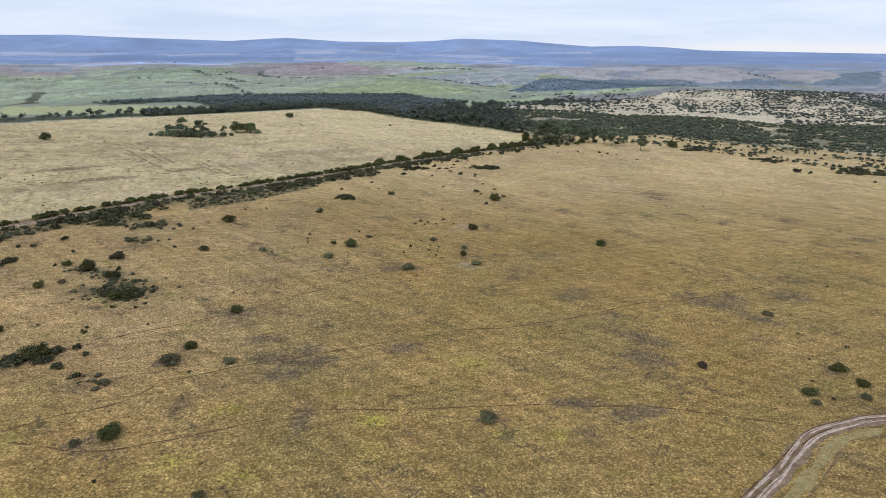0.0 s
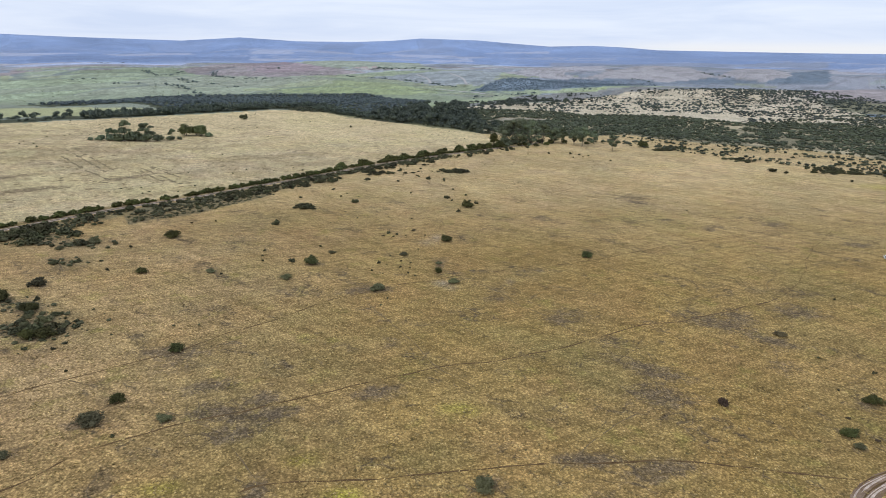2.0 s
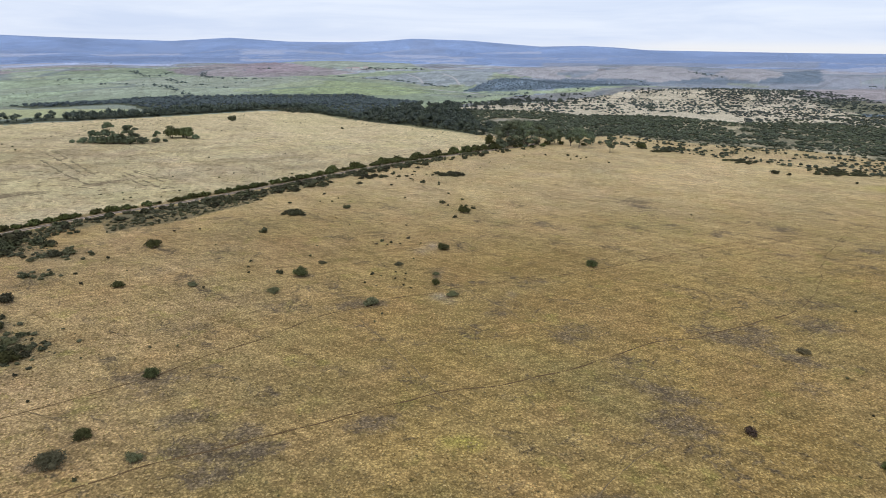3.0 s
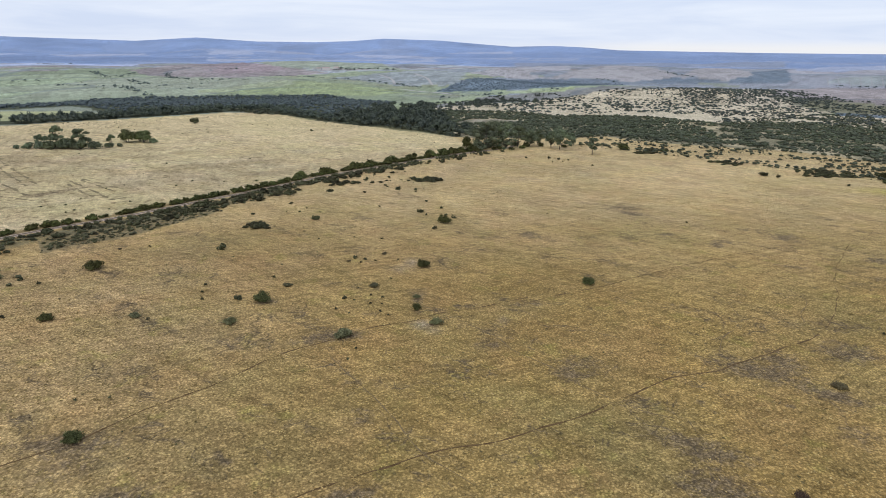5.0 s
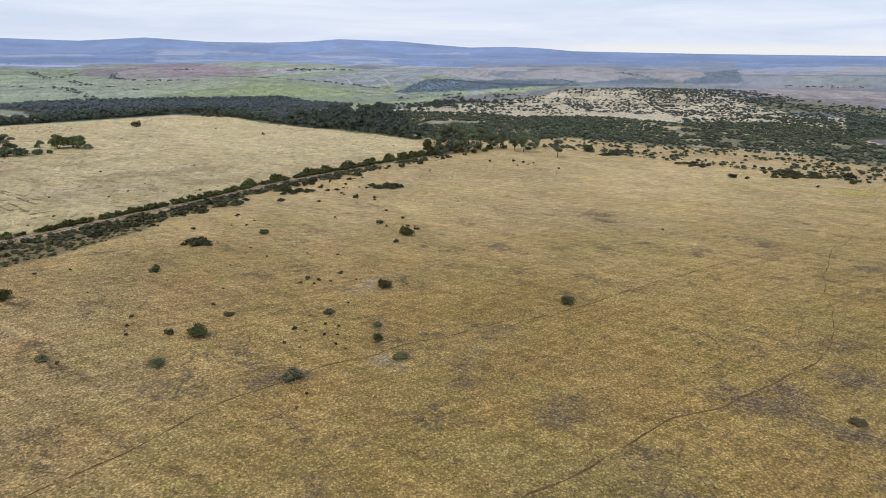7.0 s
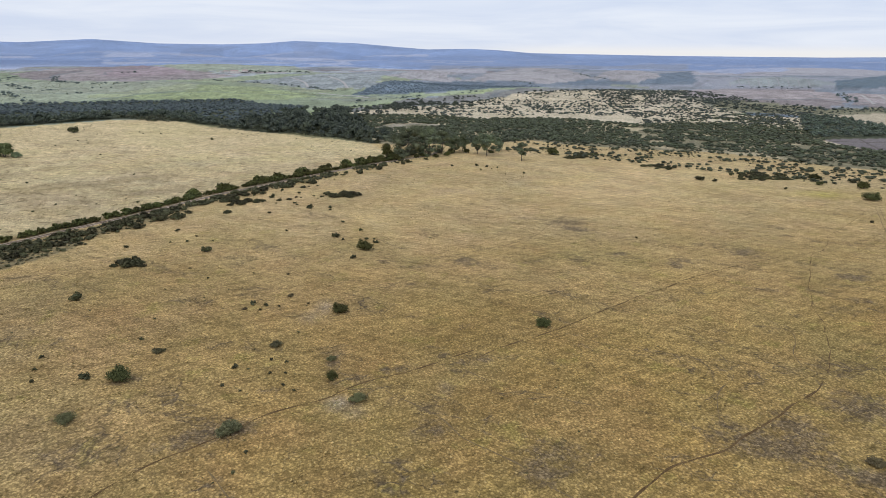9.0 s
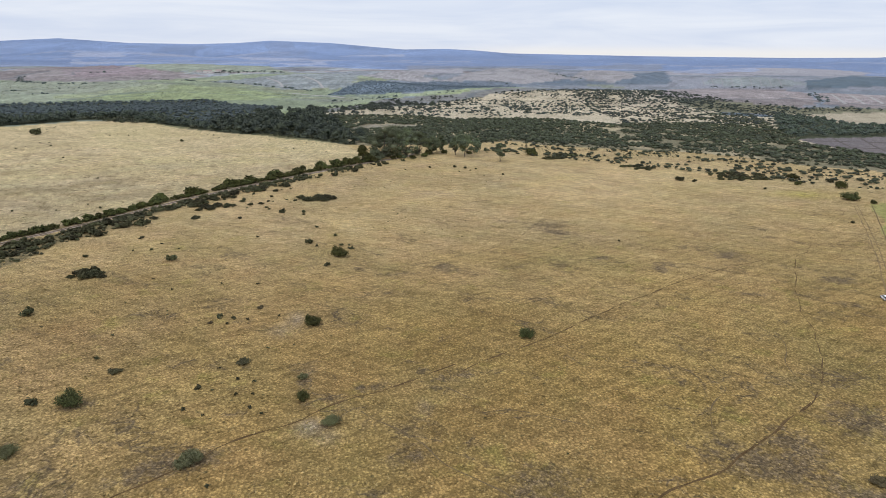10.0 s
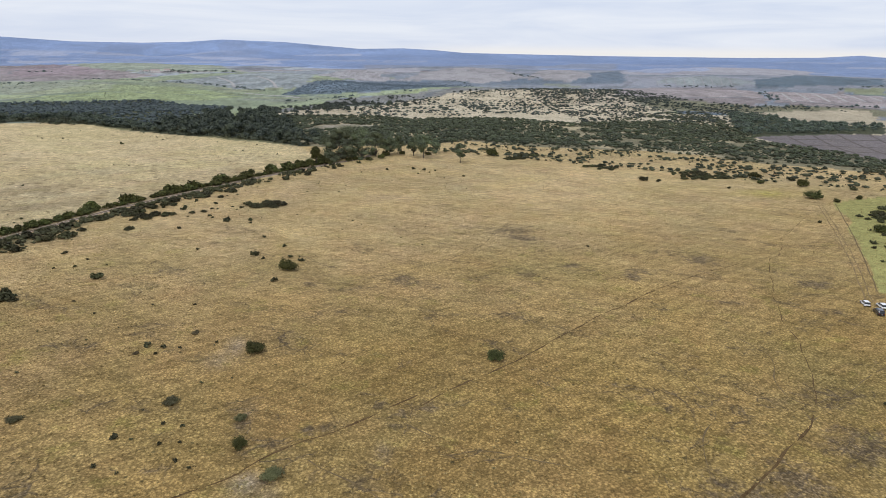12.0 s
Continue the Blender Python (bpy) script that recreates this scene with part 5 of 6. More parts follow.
for i, (x, y, tall, share, spread, lobes, flat) in enumerate(clump):
    stand(tree("field_tree", M_GUM, 230 + i, tall, share, spread, lobes, 1300, 0.5, "flat-topped grey-green tree in pale grass", flat, "trees in the pale field"), x, y, 50 * i)
corner = [shrub("corner_shrub", M_DARK, 280 + i, 0.5, 6, 400, 0.07, "dark shrub at the foot of gum trees", "shrubs at the field corner") for i in range(3)]
for i, (x, y, wide) in enumerate([(-9, 568, 8), (-2, 567, 6), (9, 566, 5), (24, 570, 5), (33, 578, 6), (38, 588, 7), (-18, 561, 6), (-24, 553, 7), (50, 593, 6), (70, 592, 5), (-6, 577, 8), (14, 571, 5)]):
    plant(corner[i % 3], USED, x, y, wide, 55 * i)
thickets = [shrub("thicket", M_GUM, 260 + i, 0.5, 6, 600, 0.06, "dark thicket under trees in pale grass", "thickets in the pale field") for i in range(3)]
for i, (x, y, wide) in enumerate([(-306, 507, 13), (-314, 504, 11), (-296, 509, 12), (-322, 505, 10), (-331, 503, 8), (-288, 513, 10), (-281, 520, 7), (-276, 526, 5), (-309, 516, 12), (-262, 550, 7), (-338, 500, 5)]):
    plant(thickets[i % 3], USED, x, y, wide, 70 * i)
rounds = [shrub("round_tree", M_LIGHT, 270 + i, 0.74, 14, 1500, 0.038, "light olive-green round tree in pale grass", "light round trees", True) for i in range(2)]
for i, (x, y, wide) in enumerate([(-282, 548, 14), (-270, 551, 13), (-276, 556, 11)]):
    plant(rounds[i % 2], USED, x, y, wide, 60 * i)


# ---- woods and bushveld: more plants than anyone could count ----
def spread_over(rng, poly, spacing, thin, size):
    """Uneven points inside a polygon, thinned where the growth is open."""
    p = np.array(poly, float)
    lo, hi = p.min(0), p.max(0)
    gx, gy = np.meshgrid(np.arange(lo[0], hi[0], spacing), np.arange(lo[1], hi[1], spacing))
    x = gx.ravel() + rng.uniform(-0.55, 0.55, gx.size) * spacing
    y = gy.ravel() + rng.uniform(-0.55, 0.55, gx.size) * spacing
    ok = inside(poly, x, y) & ~inside(CLEARING, x, y) & (4 * (mottle(x + 300, y, size * 1.6, 3) - 0.5) + 2.2 * (mottle(x - 90, y + 40, 13, 2) - 0.5) + rng.uniform(-0.4, 0.4, x.size) > thin)
    return x[ok], y[ok]


def grow(rng, templates, xs, ys, wide, tall):
    """Copies of template plants, joined: each turned and sized on its own."""
    vs, fs, base = [], [], 0
    zs = ground(xs, ys)
    for x, y, z in zip(xs, ys, zs):
        v, f = templates[rng.integers(len(templates))]
        a, w = rng.uniform(0, math.tau), wide[0] + (wide[1] - wide[0]) * rng.random() ** 1.6
        h = w * rng.uniform(*tall)
        c, s = math.cos(a) * w, math.sin(a) * w
        vs.append(np.column_stack([v[:, 0] * c - v[:, 1] * s + x, v[:, 0] * s + v[:, 1] * c + y, v[:, 2] * h + z - 0.05]))
        fs.append(f + base)
        base += len(v)
    return np.concatenate(vs), np.concatenate(fs)


rng = np.random.default_rng(8)


def lump(c, r, sides=6):
    """One rounded, uneven mass of foliage, open below."""
    vs, fs = [], []
    rings = [(0.86, -0.35), (1.0, 0.1), (0.82, 0.58), (0.42, 0.9)]
    spin = rng.uniform(0, 1)
    for k, h in rings:
        for i in range(sides):
            a, q = (i + spin) * math.tau / sides, rng.uniform(0.8, 1.16)
            vs.append((c[0] + r[0] * k * q * math.cos(a), c[1] + r[1] * k * q * math.sin(a), c[2] + r[2] * h * rng.uniform(0.88, 1.12)))
    for j in range(3):
        for i in range(sides):
            a, b = j * sides + i, j * sides + (i + 1) % sides
            fs.append((a, b, b + sides, a + sides))
    fs += [(18 * sides // 6 + i, 18 * sides // 6 + i + 1, 18 * sides // 6 + i + 2, 18 * sides // 6 + i + 3) for i in (0, 2)] if sides == 6 else []
    return np.array(vs), np.array(fs)


def bush_template(leaves, size, lobes):
    """A bush one metre wide and one high: rounded masses with sprigs standing out of them."""
    lb = shrub_lobes(rng, lobes, 1.0)
    if lobes < 4:
        lb = [((*(0.85 * v for v in c[:2]), 0.36), (r[0] * 1.2, r[1] * 1.2, 0.42 * rng.uniform(0.75, 1.1))) for c, r in lb[:-1]] + [((0, 0, 0.42), (0.32, 0.29, 0.56))]
    bulk = [((0, 0, 0.42), (0.34, 0.31, 0.46))] if lobes < 4 else [(c, tuple(0.82 * v for v in r)) for c, r in lb[-3:]]
    return joined(*[lump(c, r) for c, r in bulk], leaf_cloud(rng, lb, leaves, size))


def tree_template(leaves, size):
    """A tree one metre wide and one high: a crown of several rounded masses on a short trunk."""
    n = 5
    lb = []
    for i in range(n):
        a, k, r = i * math.tau / n + rng.uniform(-0.4, 0.4), rng.uniform(0.18, 0.32), rng.uniform(0.16, 0.25)
        lb.append(((math.cos(a) * k, math.sin(a) * k, rng.uniform(0.38, 0.68)), (r, r, r * rng.uniform(0.85, 1.2))))
    lb.append(((rng.uniform(-0.08, 0.08), rng.uniform(-0.08, 0.08), 0.68), (0.25, 0.25, 0.28)))
    return joined(*[lump(c, (r[0] * 0.72, r[1] * 0.72, r[2] * 0.72)) for c, r in lb], stick((0, 0, -0.05), (0, 0, 0.5), 0.03, 0.02, 4), leaf_cloud(rng, lb, leaves, size))


BUSHES = [bush_template(40, 0.085, 4) for _ in range(8)]
DOTS = [bush_template(17, 0.14, 3) for _ in range(8)]
FAR_DOTS = [bush_template(8, 0.16, 3) for _ in range(8)]
TREES = [tree_template(60, 0.08) for _ in range(8)]
LEAFY_TREES = [tree_template(220, 0.056) for _ in range(8)]
SCRUB_DENSE = [(-19, 645), (-33, 737), (-64, 900), (45, 915), (95, 870), (225, 880), (275, 827), (391, 841), (485, 777), (405, 662), (430, 574), (420, 500), (392, 500), (350, 530), (300, 590), (230, 628), (160, 650), (126, 672), (50, 642)]
FRINGE = [(70, 606), (100, 590), (130, 575), (200, 520), (260, 470), (330, 430), (430, 440), (430, 520), (350, 540), (300, 600), (230, 640), (126, 680), (70, 640)]
SLOPE = [(-20, 900), (22, 1054), (129, 1254), (256, 1367), (386, 1412), (526, 1448), (620, 1400), (640, 1150), (560, 1020), (334, 950), (230, 890), (113, 900)]
SCRUB_RIGHT = [(300, 860), (420, 1380), (602, 1386), (640, 1200), (690, 1030), (660, 976), (485, 777), (391, 841), (280, 830)]
xs, ys = spread_over(rng, SCRUB_DENSE, 4.2, -0.55, 20)
stuff("dense_bushveld", *grow(rng, DOTS, xs, ys, (2.0, 9.5), (0.22, 0.4)), M_VELD, "dense dark olive bushveld thicket", "bushes")
SCRUB_LEFT = [(-19, 645), (-33, 737), (-64, 900), (45, 912), (95, 868), (225, 878), (250, 760), (190, 660), (126, 672), (50, 642)]
xs, ys = spread_over(rng, SCRUB_LEFT, 5.4, -0.75, 25)
stuff("thick_bushveld", *grow(rng, DOTS, xs, ys, (3, 7.5), (0.35, 0.6)), M_VELD, "thick dark bushveld behind gum trees", "bushes")
TALL_TREES = [(-35, 946), (-21, 970), (-11, 955), (0, 972), (11, 973), (22, 988), (98, 1080), (104, 1044), (166, 989), (211, 942), (-103, 944), (-113, 921), (-73, 953), (46, 948), (-123, 899), (-60, 930), (30, 960), (70, 1000), (-90, 930), (120, 1060)]
xs, ys = np.array(TALL_TREES, float).T
stuff("slope_trees", *grow(rng, LEAFY_TREES, xs, ys, (7, 13), (0.65, 1.0)), M_FOREST, "tall dark trees at the foot of a pale slope", "trees")
CREST = [(-20, 930), (-10, 1091), (32, 1324), (101, 1391), (183, 1340), (256, 1367), (320, 1394), (301, 1318), (237, 1282), (162, 1212), (90, 1010), (18, 963)]
xs, ys = spread_over(rng, CREST, 11, 0.2, 40)
stuff("crest_wood", *grow(rng, TREES, xs, ys, (4, 9.5), (0.45, 0.85)), M_HILL_HAZED, "dark belt of trees along the edge of a pale slope", "trees")
FOOT = [(-111, 885), (-94, 977), (-58, 1062), (26, 1226), (91, 1272), (74, 1083), (24, 965), (-22, 893), (-89, 838)]
xs, ys = spread_over(rng, FOOT, 12, 0.05, 40)
stuff("foot_wood", *grow(rng, TREES, xs, ys, (4, 12), (0.4, 0.75)), M_HILL_HAZED, "dark trees at the foot of a pale slope", "trees")
CREST_SCRUB = [(343, 1389), (500, 1490), (640, 1470), (672, 1281), (596, 1151), (619, 1023), (569, 937), (527, 1033), (408, 983), (327, 998), (402, 1253)]
xs, ys = spread_over(rng, CREST_SCRUB, 8.6, 0.3, 30)
stuff("crest_bushes", *grow(rng, DOTS, xs, ys, (1.8, 6.5), (0.28, 0.5)), M_HILL_HAZED, "dark bushes thick over the crest of a slope", "bushes")
HILL_THICK = [(378, 922), (499, 985), (541, 937), (414, 683), (295, 621), (287, 734)]
xs, ys = spread_over(rng, HILL_THICK, 6.4, -0.5, 40)
stuff("hill_thicket", *grow(rng, DOTS, xs, ys, (3, 7.5), (0.25, 0.42)), M_VELD, "thick dark bushveld on a low hill", "bushes")
STRIP_THICK = [(560, 1240), (620, 1180), (664, 1089), (700, 1052), (770, 1037), (880, 990), (860, 940), (700, 980), (600, 1000), (530, 1060)]
xs, ys = spread_over(rng, STRIP_THICK, 9, -0.2, 40)
stuff("field_side_bushes", *grow(rng, DOTS, xs, ys, (3, 7), (0.3, 0.5)), M_HILL_HAZED, "strip of dark bushes beside mauve fields", "bushes")
DISTANT = [(-46, 1647), (-4, 1813), (229, 2128), (461, 1991), (282, 1520), (48, 1500), (-77, 1460)]
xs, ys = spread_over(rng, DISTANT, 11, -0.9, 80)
stuff("distant_wood", *grow(rng, FAR_DOTS, xs, ys, (3.5, 8), (0.3, 0.5)), M_DISTANT_HAZED, "distant blue-green wood in a valley", "trees")
xs, ys = spread_over(rng, FRINGE, 4.4, -0.05, 11)
stuff("fringe_bushes", *grow(rng, DOTS, xs, ys, (1.0, 6.2), (0.3, 0.5)), M_VELD, "scattered dark bushes at the edge of dry grass", "bushes")
xs, ys = spread_over(rng, SLOPE, 7.4, 0.0, 26)
stuff("slope_bushes", *grow(rng, DOTS, xs, ys, (1.6, 8.5), (0.28, 0.5)), M_HILL_HAZED, "dark bushes dotted over a pale grassy slope", "bushes")
xs, ys = spread_over(rng, SCRUB_RIGHT, 6.6, -0.1, 28)
stuff("hill_bushes", *grow(rng, DOTS, xs, ys, (2, 9), (0.22, 0.42)), M_HILL_HAZED, "olive-dark bushveld over a low hill", "bushes")
under = smooth_line(HEDGE_TRACK[:13], 0.35)
flow = np.gradient(under, axis=0)
aside = np.column_stack([flow[:, 1], -flow[:, 0]]) / np.linalg.norm(flow, axis=1)[:, None]
part_way = np.linspace(0, 1, len(under))
offset = 4.2 + rng.random(len(under)) ** 1.4 * np.where(part_way < 0.66, 15, 9)
spot = under + aside * offset[:, None]
thick = 5 * (mottle(spot[:, 0], spot[:, 1], 34, 3) - 0.5) + rng.uniform(-0.3, 0.3, len(spot)) > -0.8 + 2.2 * np.clip(part_way - 0.6, 0, 1) + 0.05 * (offset - 8)
spot = spot[thick & (part_way > 0.1)]
stuff("track_side_scrub", *grow(rng, DOTS, spot[:, 0], spot[:, 1], (1.4, 4.2), (0.35, 0.6)), M_LOW, "low grey-olive scrub along the farm track", "bushes")
GREEN_SLOPE = [(-836, 960), (-1122, 1347), (-1178, 1900), (-848, 1787), (-568, 1728), (-455, 1900), (-110, 1376), (-176, 1260), (-294, 1270), (-474, 1240), (-616, 1090), (-700, 900)]
xs, ys = spread_over(rng, GREEN_SLOPE, 16, -0.1, 90)
stuff("green_slope_bushes", *grow(rng, FAR_DOTS, xs, ys, (1.4, 3.4), (0.4, 0.7)), M_SLOPE, "small bushes dotted over far green fields", "bushes")
EDGE_WOOD = [(-150, 735), (-88, 698), (-39, 661), (-24, 640), (-8, 650), (-6, 700), (-33, 760), (-64, 900), (-130, 900), (-170, 780)]
EDGE_LOW = [(-312, 822), (-269, 840), (-197, 770), (-150, 735), (-138, 762), (-190, 802), (-262, 866), (-305, 850)]
FAR_WOOD = [(-595, 760), (-628, 1083), (-484, 1218), (-277, 1278), (-185, 1150), (-125, 1078), (-120, 880), (-150, 790), (-190, 810), (-262, 872), (-305, 855), (-383, 740), (-496, 835), (-541, 745)]
LEFT_WOOD = [(-560, 500), (-511, 531), (-464, 585), (-432, 631), (-371, 702), (-299, 807), (-320, 830), (-385, 735), (-450, 655), (-490, 600), (-560, 545)]
WINDBREAK = [(-428, 624), (-405, 643), (-375, 700), (-330, 767), (-300, 812), (-318, 822), (-345, 778), (-390, 708), (-420, 656), (-440, 640)]
RIGHT_WOOD = [(599, 980), (604, 936), (600, 813), (675, 781), (597, 712), (476, 712), (421, 700), (445, 753)]
xs, ys = spread_over(rng, EDGE_WOOD, 9.5, -0.3, 30)
stuff("wood_beyond_fields", *grow(rng, LEAFY_TREES, xs, ys, (6, 16), (0.5, 1.0)), M_FOREST, "dark green wood of mixed trees beyond the fields", "trees")
xs, ys = spread_over(rng, EDGE_WOOD, 23, -0.2, 30)
stuff("tall_wood_trees", *grow(rng, LEAFY_TREES, xs, ys, (8, 14), (0.85, 1.15)), M_FOREST, "tall trees standing out of a dark wood", "trees")
xs, ys = spread_over(rng, EDGE_WOOD + EDGE_LOW[::-1], 7, -0.2, 22)
stuff("wood_undergrowth", *grow(rng, BUSHES, xs, ys, (4, 9), (0.4, 0.7)), M_VELD, "dark undergrowth at the foot of a wood", "bushes")
xs, ys = spread_over(rng, EDGE_LOW, 6.8, -0.9, 40)
stuff("low_wood", *grow(rng, LEAFY_TREES, xs, ys, (6, 12), (0.55, 0.78)), M_FOREST, "low dark wood along the pale field's edge", "trees")
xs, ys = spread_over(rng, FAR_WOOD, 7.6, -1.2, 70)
stuff("valley_wood", *grow(rng, FAR_DOTS, xs, ys, (4, 10), (0.34, 0.52)), M_VALLEY_HAZED, "dark continuous wood in the valley", "trees")
xs, ys = spread_over(rng, LEFT_WOOD, 5.6, 0.0, 22)
stuff("field_edge_bushes", *grow(rng, BUSHES, xs, ys, (4, 9), (0.35, 0.7)), M_FOREST, "dark bushes along the pale field's edge", "bushes")
xs, ys = spread_over(rng, LEFT_WOOD, 13, 0.25, 16)
stuff("field_edge_trees", *grow(rng, LEAFY_TREES, xs, ys, (7, 12), (0.7, 1.1)), M_FOREST, "dark trees along the pale field's edge", "trees")
xs, ys = spread_over(rng, WINDBREAK, 4.6, -2.0, 30)
stuff("windbreak", *grow(rng, TREES, xs, ys, (5, 9), (0.95, 1.25)), M_FOREST, "dense dark windbreak of even height beside pale grass", "trees")
xs, ys = spread_over(rng, RIGHT_WOOD, 9, -0.7, 50)
stuff("wood_beside_ploughland", *grow(rng, TREES, xs, ys, (6, 11), (0.5, 0.8)), M_FOREST, "dark green wood beside ploughed land", "trees")
FAR_LINES = [
    [(-861, 1349), (-813, 1361), (-706, 1338), (-565, 1165), (-515, 1118)], [(-1096, 1888), (-926, 1680)], [(-943, 1743), (-991, 1922)], [(-1041, 1500), (-994, 1499)],
    [(-916, 1962), (-789, 1762), (-575, 1679)], [(-811, 2191), (-780, 2250)], [(-683, 1427), (-672, 1465)], [(-610, 1375), (-585, 1382)], [(-637, 1553), (-599, 1552)],
    [(-847, 1624), (-735, 1476)], [(-1311, 1437), (-1285, 1461)], [(-1484, 2233), (-1455, 2370)], [(-590, 1936), (-503, 1948), (-279, 1764), (-121, 1565)],
    [(-83, 1215), (26, 1393), (201, 1466)], [(640, 1040), (760, 1020), (900, 985)], [(880, 1270), (775, 1101)], [(1000, 1890), (1180, 1770)], [(1380, 1620), (1600, 1660)], [(404, 2142), (456, 2047)], [(683, 2377), (732, 2209)],
]
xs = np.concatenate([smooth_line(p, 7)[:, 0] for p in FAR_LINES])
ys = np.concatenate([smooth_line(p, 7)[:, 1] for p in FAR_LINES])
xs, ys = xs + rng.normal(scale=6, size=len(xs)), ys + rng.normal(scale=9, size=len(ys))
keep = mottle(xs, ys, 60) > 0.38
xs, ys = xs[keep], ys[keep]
stuff("far_tree_lines", *grow(rng, DOTS, xs, ys, (4, 11), (0.3, 0.55)), M_FARWOOD_HAZED, "dark lines of trees between far fields", "trees")

# ---- grass: tufts of bent blades over the near field ----
def build_grass():
    g = np.random.default_rng(12)
    n = 130000
    # more tufts where the camera passes nearest
    d = 45 + 530 * g.random(n) ** 1.05
    a = np.radians(g.uniform(-50, 58, n))
    x, y = np.sin(a) * d - 10, np.cos(a) * d + 15
    lx = np.interp(y, [p[1] for p in HEDGE_TRACK], [p[0] for p in HEDGE_TRACK])
    ok = (x > lx + 4) & (y < 575 - 0.55 * np.clip(x - 60, 0, 400))
    # none grow on the trodden lines
    trod = set()
    for pts in TRAILS + TRAILS_B + [DIRT_ROAD[3:]]:
        for q in smooth_line(pts, 0.4):
            trod.add((int(q[0] * 1.6), int(q[1] * 1.6)))
    cell = zip((x * 1.6).astype(int).tolist(), (y * 1.6).astype(int).tolist())
    ok &= np.array([c not in trod for c in cell]) | (g.random(n) < 0.5)
    ok &= g.random(n) > 1.2 * bare_shade_at(x, y)
    x, y = x[ok], y[ok]
    n = len(x)
    z = ground(x, y)
    w, h = g.uniform(0.18, 0.46, n), g.uniform(0.08, 0.24, n)
    vs = []
    for k in range(3):
        b = g.uniform(0, math.tau, n)
        ca, sa = np.cos(b), np.sin(b)
        lean = g.uniform(0.5, 1.5, n) * w
        vs.append(np.stack([np.column_stack([x - sa * w * 0.5, y + ca * w * 0.5, z]), np.column_stack([x + sa * w * 0.5, y - ca * w * 0.5, z]),
                            np.column_stack([x + ca * lean, y + sa * lean, z + h])], 1))
    v = np.stack(vs, 1).reshape(-1, 3)
    return stuff("dry_grass", v, np.arange(len(v)).reshape(-1, 3), M_TUFT, "tufts of dry golden grass covering the field", "grass")


build_grass()

# small bushes dotted over the pale field
PALE_FIELD = [(-480, 330), (-505, 515), (-425, 620), (-365, 690), (-295, 790), (-253, 800), (-180, 755), (-103, 714), (-40, 650), (-34, 560), (-75, 490), (-140, 405), (-185, 340), (-250, 235)]
xs, ys = spread_over(rng, PALE_FIELD, 10, 0.45, 37)
stuff("pale_field_bushes", *grow(rng, DOTS, xs, ys, (0.5, 2.1), (0.4, 0.7)), M_LOW, "tiny dark bushes dotted over pale grass", "bushes")
NEAR_FIELD = [(-150, 120), (-225, 245), (-150, 370), (-95, 445), (-20, 530), (60, 540), (130, 520), (60, 400), (0, 330), (-20, 240), (-60, 180), (-110, 110)]
xs, ys = spread_over(rng, NEAR_FIELD, 8, 0.85, 23)
stuff("near_field_bushes", *grow(rng, BUSHES, xs, ys, (0.4, 1.3), (0.4, 0.7)), M_LOW, "tiny dark bushes dotted over golden grass", "bushes")

xs, ys = spread_over(rng, TRACK_BELT, 2.5, -0.7, 15)
stuff("track_belt_scrub", *grow(rng, BUSHES, xs, ys, (1.2, 4.6), (0.2, 0.36)), M_LOW, "broad belt of low dark scrub beside the farm track", "bushes")
# grey undergrowth round the shrub clumps, and scrub by the track where it is widest
xs = np.concatenate([rng.normal(px, a * 0.55, int(a * b * 0.9)) for px, py, a, b in CLUMPS])
ys = np.concatenate([rng.normal(py, b * 0.55, int(a * b * 0.9)) for px, py, a, b in CLUMPS])
stuff("clump_undergrowth", *grow(rng, DOTS, xs, ys, (0.8, 3.2), (0.2, 0.4)), M_LOW, "low grey undergrowth round shrub clumps", "bushes")


# ---- vehicles parked at the end of the wheel track ----
M_WHITE = plain_material("white_car_paint", (0.93, 0.93, 0.92), 0.35, 0.0, 0.4)
M_NIGHT = plain_material("dark_blue_car_paint", (0.018, 0.022, 0.035), 0.22, 0.2, 0.9)
M_GLASS = plain_material("dark_car_glass", (0.012, 0.014, 0.016), 0.06, 0.0, 0.5)
M_TYRE = plain_material("black_rubber", (0.02, 0.02, 0.02), 0.8)
M_RIM = plain_material("grey_alloy", (0.45, 0.45, 0.46), 0.35, 0.9)
M_LAMP = plain_material("clear_lamp_glass", (0.75, 0.75, 0.72), 0.15)
M_REDLAMP = plain_material("red_lamp_glass", (0.4, 0.02, 0.02), 0.2)
M_TRIM = plain_material("black_trim", (0.03, 0.03, 0.03), 0.6)


def loft(sections):
    """A body through cross sections: (x, half width below, half width above, low, high)."""
    bm = bmesh.new()
    rings = []
    for x, wb, wa, lo, hi in sections:
        mid = lo + (hi - lo) * 0.55
        pts = [(-wb * 0.92, lo), (-wb, lo + 0.08), (-wb, mid), (-wa, hi - 0.05), (-wa * 0.86, hi), (wa * 0.86, hi), (wa, hi - 0.05), (wb, mid), (wb, lo + 0.08), (wb * 0.92, lo)]
        rings.append([bm.verts.new((x, y, z)) for y, z in pts])
    for r, s in zip(rings, rings[1:]):
        for i in range(len(r)):
            j = (i + 1) % len(r)
            bm.faces.new((r[i], r[j], s[j], s[i]))
    bm.faces.new(rings[0])
    bm.faces.new(rings[-1][::-1])
    bmesh.ops.recalc_face_normals(bm, faces=bm.faces)
    return bm


